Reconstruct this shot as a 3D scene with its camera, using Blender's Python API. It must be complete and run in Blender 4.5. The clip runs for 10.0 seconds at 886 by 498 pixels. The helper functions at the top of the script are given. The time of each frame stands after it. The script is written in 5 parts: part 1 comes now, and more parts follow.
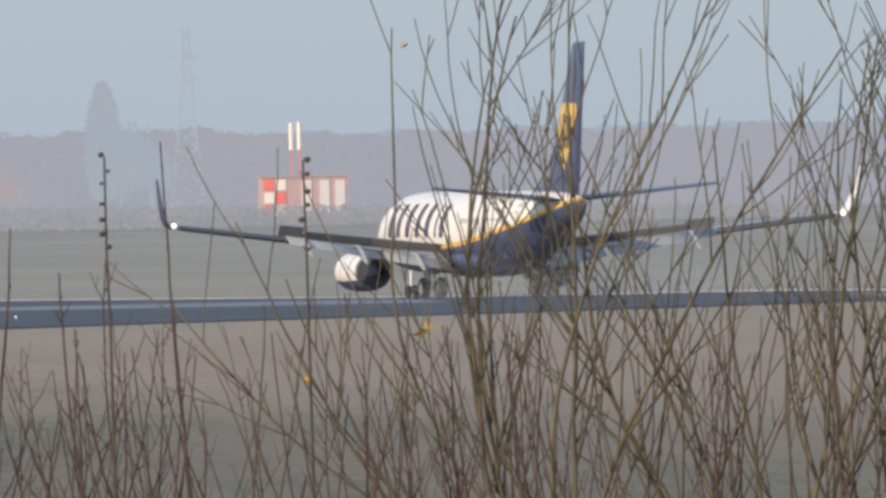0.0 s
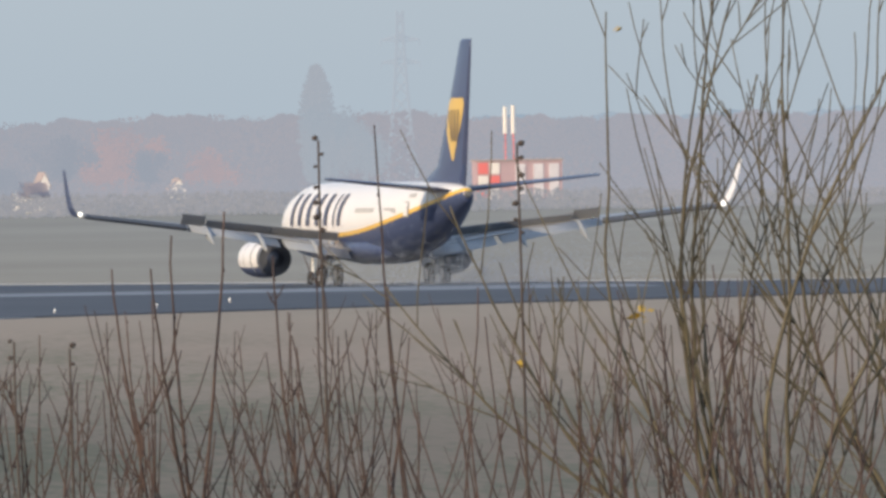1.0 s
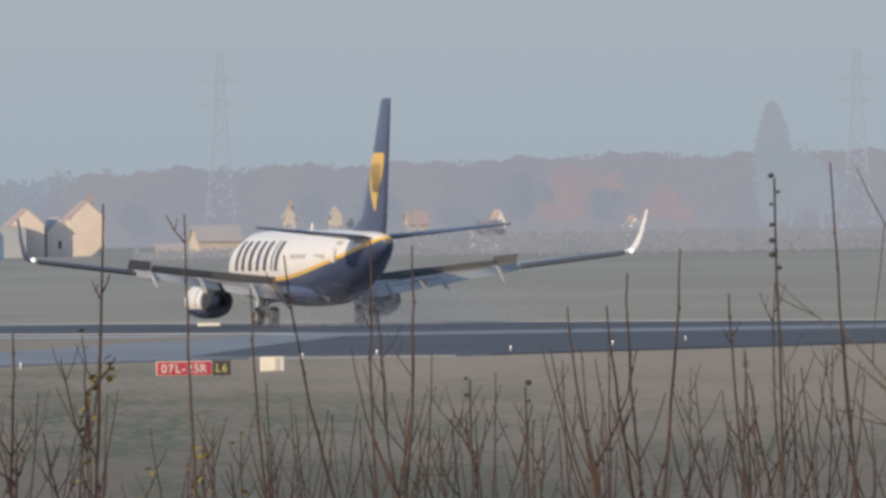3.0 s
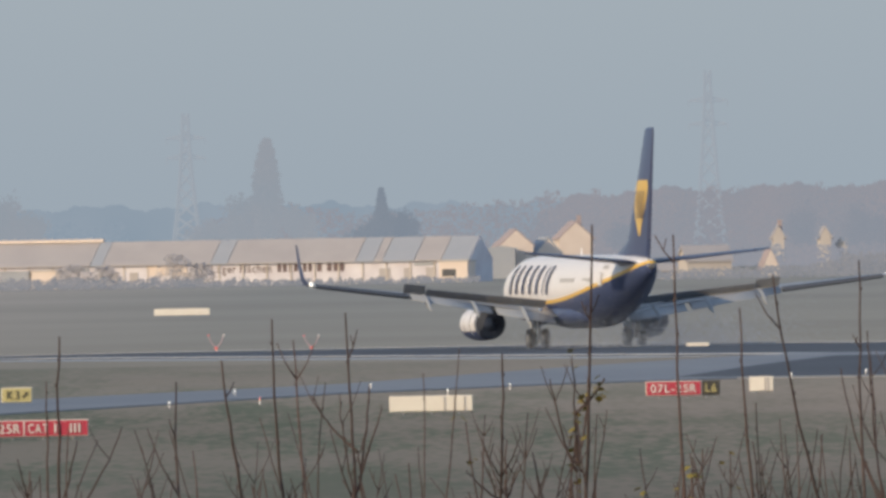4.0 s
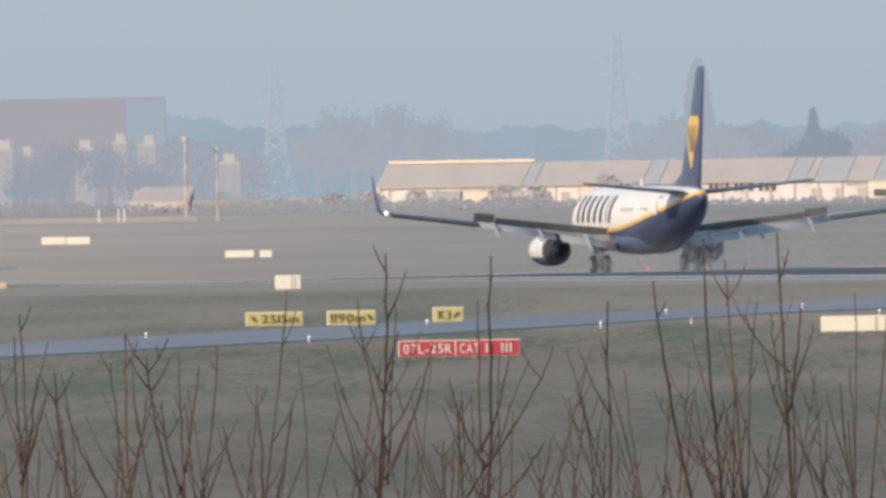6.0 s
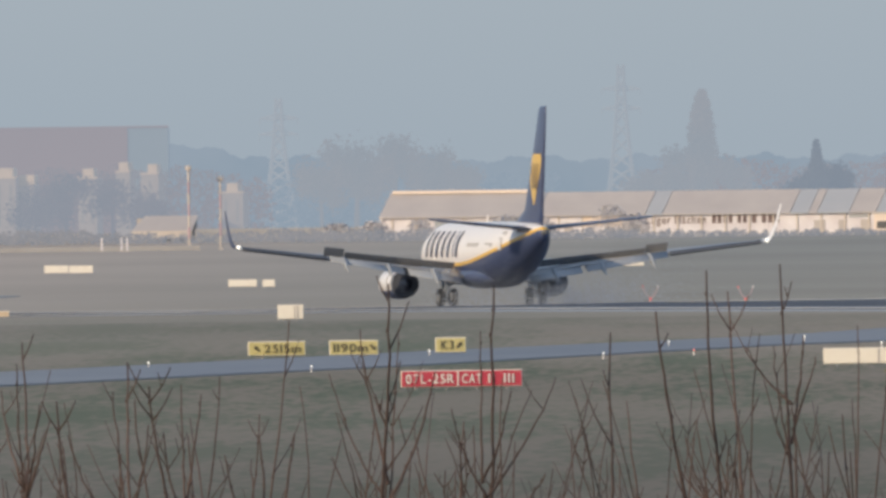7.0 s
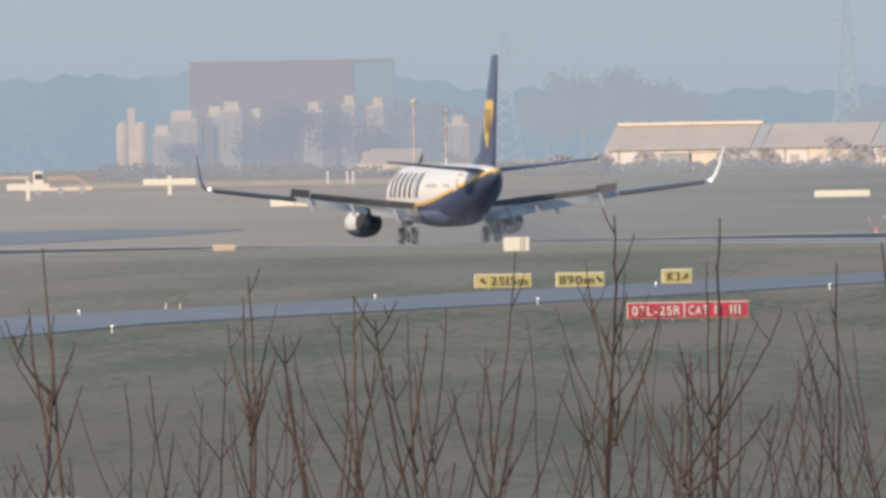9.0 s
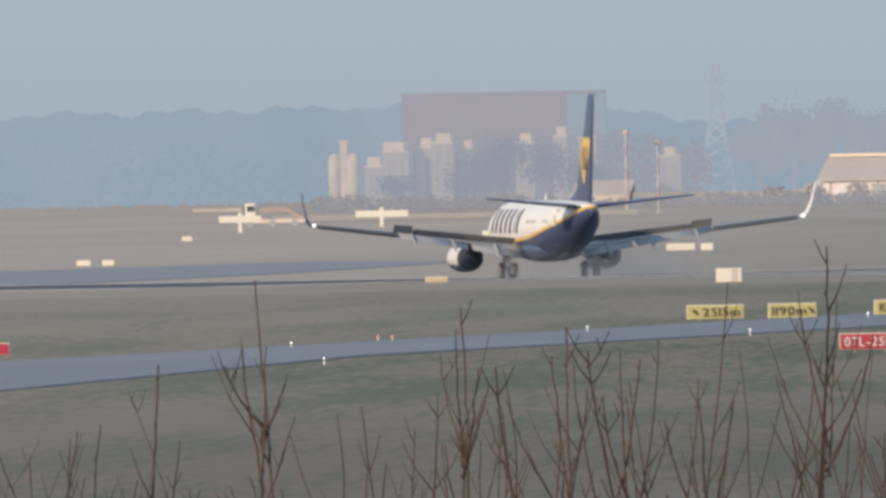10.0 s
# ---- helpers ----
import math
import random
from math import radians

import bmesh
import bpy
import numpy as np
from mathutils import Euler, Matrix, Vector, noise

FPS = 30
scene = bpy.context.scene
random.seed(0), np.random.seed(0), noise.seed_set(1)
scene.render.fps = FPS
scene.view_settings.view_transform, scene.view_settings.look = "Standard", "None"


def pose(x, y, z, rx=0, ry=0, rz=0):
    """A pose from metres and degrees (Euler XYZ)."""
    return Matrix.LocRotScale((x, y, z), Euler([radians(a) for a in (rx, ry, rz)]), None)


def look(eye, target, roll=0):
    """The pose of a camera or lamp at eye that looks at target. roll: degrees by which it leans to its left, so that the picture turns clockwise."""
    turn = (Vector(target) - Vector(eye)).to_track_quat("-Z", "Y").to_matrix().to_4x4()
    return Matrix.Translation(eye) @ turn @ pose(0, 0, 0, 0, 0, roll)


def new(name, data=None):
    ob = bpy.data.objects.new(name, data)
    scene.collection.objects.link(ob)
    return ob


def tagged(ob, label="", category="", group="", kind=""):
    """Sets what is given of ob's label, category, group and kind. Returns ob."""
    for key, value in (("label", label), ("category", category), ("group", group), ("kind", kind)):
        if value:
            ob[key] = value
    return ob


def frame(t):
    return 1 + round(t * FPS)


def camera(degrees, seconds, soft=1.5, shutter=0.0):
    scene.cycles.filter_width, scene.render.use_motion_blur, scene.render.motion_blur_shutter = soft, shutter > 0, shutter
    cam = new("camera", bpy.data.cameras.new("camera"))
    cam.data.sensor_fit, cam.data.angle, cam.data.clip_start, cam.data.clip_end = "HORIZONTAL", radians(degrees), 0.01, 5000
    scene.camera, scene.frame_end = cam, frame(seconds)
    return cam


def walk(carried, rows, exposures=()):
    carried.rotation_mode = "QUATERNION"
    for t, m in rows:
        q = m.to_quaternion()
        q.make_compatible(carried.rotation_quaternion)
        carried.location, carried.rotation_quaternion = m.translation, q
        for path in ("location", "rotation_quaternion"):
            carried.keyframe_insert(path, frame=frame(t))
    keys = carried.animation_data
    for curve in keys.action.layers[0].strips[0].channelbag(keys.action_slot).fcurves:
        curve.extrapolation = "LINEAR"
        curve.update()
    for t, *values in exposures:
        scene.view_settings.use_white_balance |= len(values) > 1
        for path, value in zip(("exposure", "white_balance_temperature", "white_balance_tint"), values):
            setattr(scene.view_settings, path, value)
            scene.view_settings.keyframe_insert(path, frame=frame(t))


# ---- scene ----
EYE = Vector((0, 0, 10.0))


def aim(bearing, rise, roll):
    """A camera pose at the lookout: degrees to the right of north, above the horizon, and of lean."""
    b, e = radians(bearing), radians(rise)
    way = Vector((math.sin(b) * math.cos(e), math.cos(b) * math.cos(e), math.sin(e)))
    return look(EYE, EYE + way * 100, roll)


cam = camera(1.8523, 10.0, soft=3.3)
walk(cam, [
    (0.0, aim(2.4866, -0.2347, -1.07)),
    (0.1, aim(2.3190, -0.2392, -1.13)),
    (0.2, aim(2.0352, -0.2612, -1.19)),
    (0.3, aim(1.9203, -0.2754, -1.17)),
    (0.4, aim(1.8572, -0.3004, -1.10)),
    (0.5, aim(1.8730, -0.3098, -1.08)),
    (0.6, aim(1.9458, -0.3166, -0.99)),
    (0.7, aim(1.9980, -0.3130, -0.90)),
    (0.8, aim(2.0293, -0.2828, -0.86)),
    (0.9, aim(2.0563, -0.2902, -0.90)),
    (1.0, aim(2.0392, -0.2612, -0.93)),
    (1.1, aim(2.0350, -0.2515, -0.89)),
    (1.2, aim(1.9945, -0.2344, -0.88)),
    (1.3, aim(1.9333, -0.2240, -0.86)),
    (1.4, aim(1.8449, -0.2035, -0.91)),
    (1.5, aim(1.6960, -0.1940, -0.95)),
    (1.6, aim(1.5279, -0.1420, -0.93)),
    (1.7, aim(1.3581, -0.1327, -0.90)),
    (1.8, aim(1.2183, -0.1207, -0.81)),
    (1.9, aim(1.2158, -0.1278, -0.74)),
    (2.0, aim(1.2757, -0.1396, -0.72)),
    (2.1, aim(1.3231, -0.1416, -0.75)),
    (2.2, aim(1.3116, -0.1381, -0.78)),
    (3.3, aim(0.8042, -0.1732, -0.93)),
    (3.4, aim(0.6585, -0.1621, -0.96)),
    (3.5, aim(0.5275, -0.1494, -0.99)),
    (3.6, aim(0.4334, -0.1345, -0.99)),
    (3.8, aim(0.2811, -0.1318, -1.01)),
    (4.0, aim(0.0660, -0.1094, -1.04)),
    (4.2, aim(-0.0209, -0.0983, -0.99)),
    (4.4, aim(0.0095, -0.1087, -0.95)),
    (4.5, aim(0.0508, -0.1172, -0.94)),
    (4.6, aim(0.0077, -0.2140, -0.94)),
    (4.8, aim(-0.0090, -0.3660, -0.96)),
    (5.0, aim(-0.0000, -0.4064, -0.98)),
    (5.1, aim(-0.0052, -0.4186, -1.00)),
    (5.3, aim(-0.0572, -0.4215, -1.07)),
    (5.5, aim(-0.3818, -0.3126, -1.18)),
    (5.6, aim(-0.7412, -0.2740, -1.11)),
    (5.7, aim(-0.8349, -0.2654, -1.07)),
    (6.8, aim(-0.7210, -0.2518, -0.84)),
    (6.9, aim(-0.7480, -0.2284, -0.81)),
    (7.0, aim(-0.8443, -0.1979, -0.75)),
    (7.2, aim(-0.8948, -0.1602, -0.79)),
    (7.4, aim(-0.9573, -0.1499, -0.78)),
    (7.5, aim(-0.9472, -0.1677, -0.75)),
    (7.7, aim(-0.9389, -0.1880, -0.79)),
    (7.9, aim(-0.9297, -0.2023, -0.79)),
    (8.0, aim(-0.9264, -0.2228, -0.76)),
    (8.1, aim(-0.9299, -0.2259, -0.82)),
    (8.2, aim(-0.9821, -0.2498, -0.85)),
    (8.3, aim(-1.0353, -0.2537, -0.87)),
    (8.4, aim(-1.2779, -0.2795, -0.88)),
    (8.5, aim(-1.3105, -0.2916, -0.88)),
    (8.6, aim(-1.3033, -0.3202, -0.91)),
    (8.8, aim(-1.3133, -0.3539, -0.96)),
    (9.0, aim(-1.3189, -0.3324, -1.01)),
    (9.1, aim(-1.3075, -0.2956, -1.02)),
    (9.3, aim(-1.3450, -0.2805, -1.05)),
    (9.4, aim(-1.3791, -0.2749, -1.07)),
    (9.5, aim(-1.4066, -0.2691, -1.12)),
    (9.6, aim(-1.4449, -0.2593, -1.09)),
    (9.7, aim(-1.5360, -0.2589, -1.08)),
    (9.8, aim(-1.6460, -0.2662, -1.08)),
    (10.0, aim(-1.7612, -0.2584, -1.14)),
], exposures=[(0.0, 0.24), (1.4, 0.24), (1.8, 0.0), (3.5, -0.03), (4.0, -0.11), (4.35, -0.21), (4.6, -0.19), (5.0, 0.08), (5.5, 0.24), (6.8, 0.02), (7.5, -0.12), (8.4, 0.0), (9.0, 0.15), (9.5, 0.13), (10.0, 0.06)])

# ---- world and sun: a hazy winter sky, low warm sun from behind and to the left ----
world = bpy.data.worlds.new("world")
scene.world = world
world.use_nodes = True
wn, wl = world.node_tree.nodes, world.node_tree.links
sky = wn.new("ShaderNodeTexSky")
sky.sky_type = "NISHITA"
sky.sun_disc = False
sky.sun_elevation, sky.sun_rotation = radians(17), radians(226)
sky.air_density, sky.dust_density, sky.ozone_density = 1.0, 1.0, 1.5
wn["Background"].inputs[1].default_value = 0.05
wl.new(sky.outputs[0], wn["Background"].inputs[0])
veil = wn.new("ShaderNodeBackground")
veil.inputs[0].default_value = (0.233, 0.301, 0.400, 1)
veil.inputs[1].default_value = 1.0
both = wn.new("ShaderNodeAddShader")
wl.new(wn["Background"].outputs[0], both.inputs[0])
wl.new(veil.outputs[0], both.inputs[1])
wl.new(both.outputs[0], wn["World Output"].inputs[0])
sun = new("sun", bpy.data.lights.new("sun", "SUN"))
sun.data.energy, sun.data.angle, sun.data.color = 3.1, radians(0.6), (1.0, 0.74, 0.46)
sun.matrix_world = look((-690, -664, 292), (0, 0, 0))


# ---- materials ----
def mat(name, a, b=None, scale=1.0, rough=0.8, metal=0.0, bump=0.0, fine=12.0, spec=0.5, stretch=(1, 1, 1), glow=None, per_object=0.0):
    """A surface of two tones, mixed by broad and fine noise at real-world size."""
    m = bpy.data.materials.new(name)
    m.use_nodes = True
    n, l = m.node_tree.nodes, m.node_tree.links
    p = n["Principled BSDF"]
    p.inputs["Roughness"].default_value = rough
    p.inputs["Metallic"].default_value = metal
    p.inputs["Specular IOR Level"].default_value = spec
    b = b or tuple(v * 0.8 for v in a)
    co = n.new("ShaderNodeTexCoord")
    mp = n.new("ShaderNodeMapping")
    mp.inputs["Scale"].default_value = stretch
    l.new(co.outputs["Object"], mp.inputs[0])
    n1, n2 = n.new("ShaderNodeTexNoise"), n.new("ShaderNodeTexNoise")
    n1.inputs["Scale"].default_value, n1.inputs["Detail"].default_value = scale, 5
    n2.inputs["Scale"].default_value, n2.inputs["Detail"].default_value = scale * fine, 4
    mix = n.new("ShaderNodeMath")
    mix.operation = "MULTIPLY_ADD"
    mix.inputs[1].default_value = 0.35
    l.new(mp.outputs[0], n1.inputs[0])
    l.new(mp.outputs[0], n2.inputs[0])
    l.new(n2.outputs[0], mix.inputs[0])
    l.new(n1.outputs[0], mix.inputs[2])
    ramp = n.new("ShaderNodeValToRGB")
    ramp.color_ramp.elements[0].position, ramp.color_ramp.elements[1].position = 0.42, 0.92
    ramp.color_ramp.elements[0].color, ramp.color_ramp.elements[1].color = (*a, 1), (*b, 1)
    l.new(mix.outputs[0], ramp.inputs[0])
    out = ramp.outputs[0]
    if per_object:
        info = n.new("ShaderNodeObjectInfo")
        hue = n.new("ShaderNodeHueSaturation")
        vary = n.new("ShaderNodeMapRange")
        vary.inputs["To Min"].default_value, vary.inputs["To Max"].default_value = 1 - per_object, 1 + per_object
        l.new(info.outputs["Random"], vary.inputs[0])
        l.new(vary.outputs[0], hue.inputs["Value"])
        l.new(out, hue.inputs["Color"])
        out = hue.outputs[0]
    l.new(out, p.inputs["Base Color"])
    if bump:
        bp = n.new("ShaderNodeBump")
        bp.inputs["Strength"].default_value, bp.inputs["Distance"].default_value = bump, 0.02
        l.new(n2.outputs[0], bp.inputs["Height"])
        l.new(bp.outputs[0], p.inputs["Normal"])
    # glow serves lenses, and far surfaces as painted haze
    if glow:
        if len(glow) == 2:
            tone = n.new("ShaderNodeMix")
            tone.data_type = "RGBA"
            tone.inputs["A"].default_value, tone.inputs["B"].default_value = (*glow[0], 1), (*glow[1], 1)
            spread = n.new("ShaderNodeMapRange")
            spread.inputs["From Min"].default_value, spread.inputs["From Max"].default_value = 0.35, 0.65
            l.new(n1.outputs[0], spread.inputs[0])
            l.new(spread.outputs[0], tone.inputs["Factor"])
            l.new(tone.outputs["Result"], p.inputs["Emission Color"])
        else:
            p.inputs["Emission Color"].default_value = (*glow, 1)
        p.inputs["Emission Strength"].default_value = 1.0
    return m


def meadow():
    """Winter grass: green and straw patches at two sizes, browner to the east, drier and paled by painted haze beyond
    the runway.
    """
    m = mat("winter_grass", (0.146, 0.170, 0.120), (0.272, 0.243, 0.197), scale=0.03, rough=1.0, fine=19, bump=0.5, spec=0.1, stretch=(5.0, 0.42, 1))
    n, l = m.node_tree.nodes, m.node_tree.links
    p = n["Principled BSDF"]
    ramp = [q for q in n if q.type == "VALTORGB"][0]
    ramp.color_ramp.elements[0].position, ramp.color_ramp.elements[1].position = 0.80, 1.08
    [q for q in n if q.type == "MATH"][0].inputs[1].default_value = 0.85
    sep = n.new("ShaderNodeSeparateXYZ")
    l.new([q for q in n if q.type == "TEX_COORD"][0].outputs["Object"], sep.inputs[0])
    along = n.new("ShaderNodeMath")
    along.operation = "MULTIPLY_ADD"
    along.inputs[1].default_value = 14.0
    l.new(sep.outputs[0], along.inputs[0])
    l.new(sep.outputs[1], along.inputs[2])
    wob = n.new("ShaderNodeMath")
    wob.operation = "MULTIPLY_ADD"
    wob.inputs[1].default_value = 420.0
    l.new([q for q in n if q.type == "MATH"][0].outputs[0], wob.inputs[0])
    l.new(along.outputs[0], wob.inputs[2])
    out = ramp.outputs[0]
    # far and western tones paint in the haze: paler, then bluer, warm to the west
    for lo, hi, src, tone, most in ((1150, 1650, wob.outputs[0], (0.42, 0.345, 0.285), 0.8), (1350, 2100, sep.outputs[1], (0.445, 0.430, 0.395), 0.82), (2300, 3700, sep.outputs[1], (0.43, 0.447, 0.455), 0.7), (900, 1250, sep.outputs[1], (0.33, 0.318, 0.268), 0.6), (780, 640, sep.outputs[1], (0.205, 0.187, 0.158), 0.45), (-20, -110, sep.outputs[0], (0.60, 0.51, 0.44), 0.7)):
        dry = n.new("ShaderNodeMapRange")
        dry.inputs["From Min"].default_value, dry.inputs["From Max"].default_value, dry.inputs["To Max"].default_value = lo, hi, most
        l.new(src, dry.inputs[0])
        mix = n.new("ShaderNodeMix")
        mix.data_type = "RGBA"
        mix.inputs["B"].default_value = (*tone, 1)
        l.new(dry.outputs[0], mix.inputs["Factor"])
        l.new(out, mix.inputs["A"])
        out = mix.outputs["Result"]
    # broad mown bands and damp patches, drawn out across the field
    broad = n.new("ShaderNodeMapping")
    broad.inputs["Scale"].default_value = (0.012, 0.0045, 1)
    l.new([q for q in n if q.type == "TEX_COORD"][0].outputs["Object"], broad.inputs[0])
    patch = n.new("ShaderNodeTexNoise")
    patch.inputs["Scale"].default_value, patch.inputs["Detail"].default_value = 1.0, 6
    l.new(broad.outputs[0], patch.inputs[0])
    span = n.new("ShaderNodeMapRange")
    span.inputs["From Min"].default_value, span.inputs["From Max"].default_value = 0.3, 0.7
    span.inputs["To Min"].default_value, span.inputs["To Max"].default_value = 0.90, 1.08
    l.new(patch.outputs[0], span.inputs[0])
    shade = n.new("ShaderNodeHueSaturation")
    l.new(span.outputs[0], shade.inputs["Value"])
    l.new(out, shade.inputs["Color"])
    l.new(shade.outputs[0], p.inputs["Base Color"])
    return m


GRASS = meadow()
OLDWALL = mat("grey_old_wall", (0.40, 0.41, 0.43), (0.35, 0.36, 0.38), scale=0.3, rough=0.9)
ASPHALT = mat("wet_asphalt", (0.075, 0.088, 0.112), (0.105, 0.117, 0.14), scale=0.05, rough=0.75, bump=0.2, spec=0.25, stretch=(1, 0.3, 1))
# taxiway and shoulder colours are paled to hold the sheen of their wet surface
TAXI = mat("taxiway_asphalt", (0.22, 0.245, 0.285), (0.30, 0.32, 0.352), scale=0.06, rough=0.7, bump=0.2, spec=0.3, stretch=(1, 0.3, 1))
SHOULDER = mat("wet_sheen_concrete", (0.40, 0.44, 0.49), (0.48, 0.51, 0.54), scale=0.05, rough=0.6, stretch=(1, .2, 1))
PAINT = mat("pavement_paint", (0.62, 0.64, 0.66), (0.45, 0.47, 0.5), scale=0.4, rough=0.6)
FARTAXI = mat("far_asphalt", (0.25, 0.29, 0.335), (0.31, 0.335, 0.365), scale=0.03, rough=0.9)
WHITE = mat("white_aircraft_paint", (0.90, 0.90, 0.93), (0.84, 0.84, 0.86), scale=0.3, rough=0.28)
# navy is lightened by the tone that haze would add
BLUE = mat("navy_aircraft_paint", (0.058, 0.085, 0.185), (0.070, 0.098, 0.205), scale=0.4, rough=0.32)
GOLD = mat("gold_emblem_paint", (0.74, 0.53, 0.17), (0.66, 0.47, 0.15), scale=0.5, rough=0.45)
WING = mat("grey_wing_skin", (0.46, 0.48, 0.51), (0.38, 0.40, 0.43), scale=0.5, rough=0.4, metal=0.2)
FLAP = mat("pale_flap_skin", (0.36, 0.395, 0.44), (0.31, 0.34, 0.38), scale=0.6, rough=0.45)
SLATEGREY = mat("slate_grey_skin", (0.085, 0.094, 0.115), (0.105, 0.115, 0.135), scale=0.8, rough=0.6)
# spoiler grey is raised for haze over its shaded faces
SPOILER = mat("grey_spoiler_skin", (0.20, 0.215, 0.24), (0.24, 0.255, 0.28), scale=0.8, rough=0.6)
SLEEVE = mat("navy_inner_sleeve", (0.105, 0.128, 0.185), (0.125, 0.148, 0.20), scale=0.8, rough=0.6)
DARK = mat("dark_grey_metal", (0.125, 0.135, 0.155), (0.16, 0.17, 0.185), scale=0.8, rough=0.6)
STEEL = mat("polished_lip", (0.75, 0.75, 0.76), (0.65, 0.65, 0.66), scale=1, rough=0.25, metal=0.9)
SPRAY = mat("water_drops", (0.45, 0.52, 0.63), (0.5, 0.56, 0.66), scale=1, rough=0.6, spec=0.2)
TYRE = mat("tyre_rubber", (0.02, 0.02, 0.022), (0.035, 0.035, 0.035), scale=3, rough=0.9)
OLDMARK = mat("faded_brown_mark", (0.12, 0.09, 0.10), (0.22, 0.17, 0.18), scale=1, rough=0.9)
MARK = mat("faded_navy_mark", (0.03, 0.04, 0.10), (0.05, 0.06, 0.13), scale=2, rough=0.5)
TITLE = mat("faded_title_paint", (0.06, 0.072, 0.14), (0.10, 0.112, 0.18), scale=3, rough=0.5)
GREYMARK = mat("pale_grey_mark", (0.58, 0.58, 0.58), (0.50, 0.50, 0.51), scale=2, rough=0.5)
LAMP = mat("glowing_lens", (0.9, 0.9, 0.85), rough=0.3, glow=(1.1, 1.05, 0.95))
REDLAMP = mat("red_lens", (0.6, 0.1, 0.08), rough=0.3, glow=(0.9, 0.25, 0.2))
S_RED = mat("sign_red", (0.46, 0.04, 0.08), (0.52, 0.06, 0.10), scale=2, rough=0.5)
S_YEL = mat("sign_yellow", (0.58, 0.53, 0.25), (0.50, 0.46, 0.22), scale=2, rough=0.5)
S_TAN = mat("sign_tan", (0.66, 0.55, 0.40), (0.58, 0.48, 0.36), scale=2, rough=0.5)
S_WHT = mat("sign_white", (0.88, 0.86, 0.79), (0.8, 0.77, 0.7), scale=1.5, rough=0.5)
S_BLK = mat("sign_black", (0.05, 0.05, 0.05), (0.07, 0.07, 0.06), scale=2, rough=0.5)
LET_W = mat("letter_white", (0.8, 0.8, 0.8), rough=0.5)
LET_K = mat("letter_black", (0.12, 0.11, 0.07), rough=0.5)
# this red is greyed for haze; the next is strengthened for sunlit panels
HUT_RED = mat("haze_muted_red", (0.54, 0.40, 0.44), (0.48, 0.37, 0.42), scale=0.4, rough=0.7)
RW_RED = mat("signal_red_paint", (0.86, 0.20, 0.20), (0.80, 0.24, 0.24), scale=0.6, rough=0.6)
RW_WHT = mat("signal_white_paint", (0.88, 0.86, 0.84), (0.82, 0.79, 0.77), scale=0.6, rough=0.6)
CREAM = mat("cream_render", (0.82, 0.73, 0.66), (0.75, 0.65, 0.58), scale=0.5, rough=0.9)
WASHED = mat("washed_white_wall", (0.78, 0.78, 0.84), (0.62, 0.60, 0.66), scale=0.35, rough=0.9)
PALE = mat("pale_render", (0.62, 0.58, 0.54), (0.52, 0.48, 0.45), scale=0.3, rough=0.9)
ROOFP = mat("pale_sheet_roof", (0.50, 0.48, 0.48), (0.44, 0.42, 0.43), scale=0.25, rough=0.7)
# slate and tile colours are lightened in place of the haze before them
ROOFD = mat("slate_sheet_roof", (0.38, 0.42, 0.48), (0.42, 0.45, 0.50), scale=0.25, rough=0.8)
TILE = mat("red_brown_tiles", (0.48, 0.41, 0.41), (0.43, 0.37, 0.38), scale=0.4, rough=0.9)
# haze is put in as glow on the far block, works walls and pylons
BRICK = mat("hazed_red_cladding", (0.024, 0.020, 0.022), (0.018, 0.015, 0.017), scale=0.1, rough=0.9, glow=(0.300, 0.296, 0.340))
SLATE = mat("hazed_blue_grey", (0.06, 0.08, 0.10), (0.07, 0.09, 0.11), scale=0.1, rough=0.9, glow=(0.232, 0.278, 0.332))
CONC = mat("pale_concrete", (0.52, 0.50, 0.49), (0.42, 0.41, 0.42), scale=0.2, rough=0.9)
HAZE_P = mat("hazed_pale_wall", (0.29, 0.235, 0.19), (0.18, 0.15, 0.13), scale=0.4, rough=0.9, glow=(0.245, 0.262, 0.290))
HAZE_M = mat("hazed_grey_wall", (0.12, 0.105, 0.10), (0.08, 0.07, 0.07), scale=0.3, rough=0.9, glow=(0.268, 0.288, 0.325))
HAZE_D = mat("hazed_dim_wall", (0.12, 0.12, 0.125), (0.10, 0.10, 0.11), scale=0.4, rough=0.9, glow=(0.225, 0.252, 0.29))
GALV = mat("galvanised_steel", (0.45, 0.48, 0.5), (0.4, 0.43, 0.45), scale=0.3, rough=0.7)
FAR_STEEL = mat("hazed_lattice_steel", (0.05, 0.055, 0.06), (0.04, 0.045, 0.05), scale=0.3, rough=0.8, glow=(0.308, 0.352, 0.406))
GLASS = mat("dim_window_glass", (0.10, 0.11, 0.13), rough=0.2)
TWIG_R = mat("red_brown_bark", (0.054, 0.037, 0.034), (0.104, 0.071, 0.063), scale=9, rough=0.8, per_object=0.3)
TWIG_O = mat("olive_bark", (0.070, 0.062, 0.044), (0.150, 0.135, 0.090), scale=9, rough=0.8, per_object=0.2)
STALK = mat("dry_stalk", (0.06, 0.05, 0.05), (0.1, 0.08, 0.07), scale=10, rough=0.9)
LEAF_Y = mat("yellow_leaf", (0.55, 0.36, 0.05), (0.42, 0.30, 0.05), scale=20, rough=0.7)
LEAF_G = mat("olive_leaf", (0.20, 0.17, 0.035), (0.30, 0.24, 0.05), scale=20, rough=0.7)
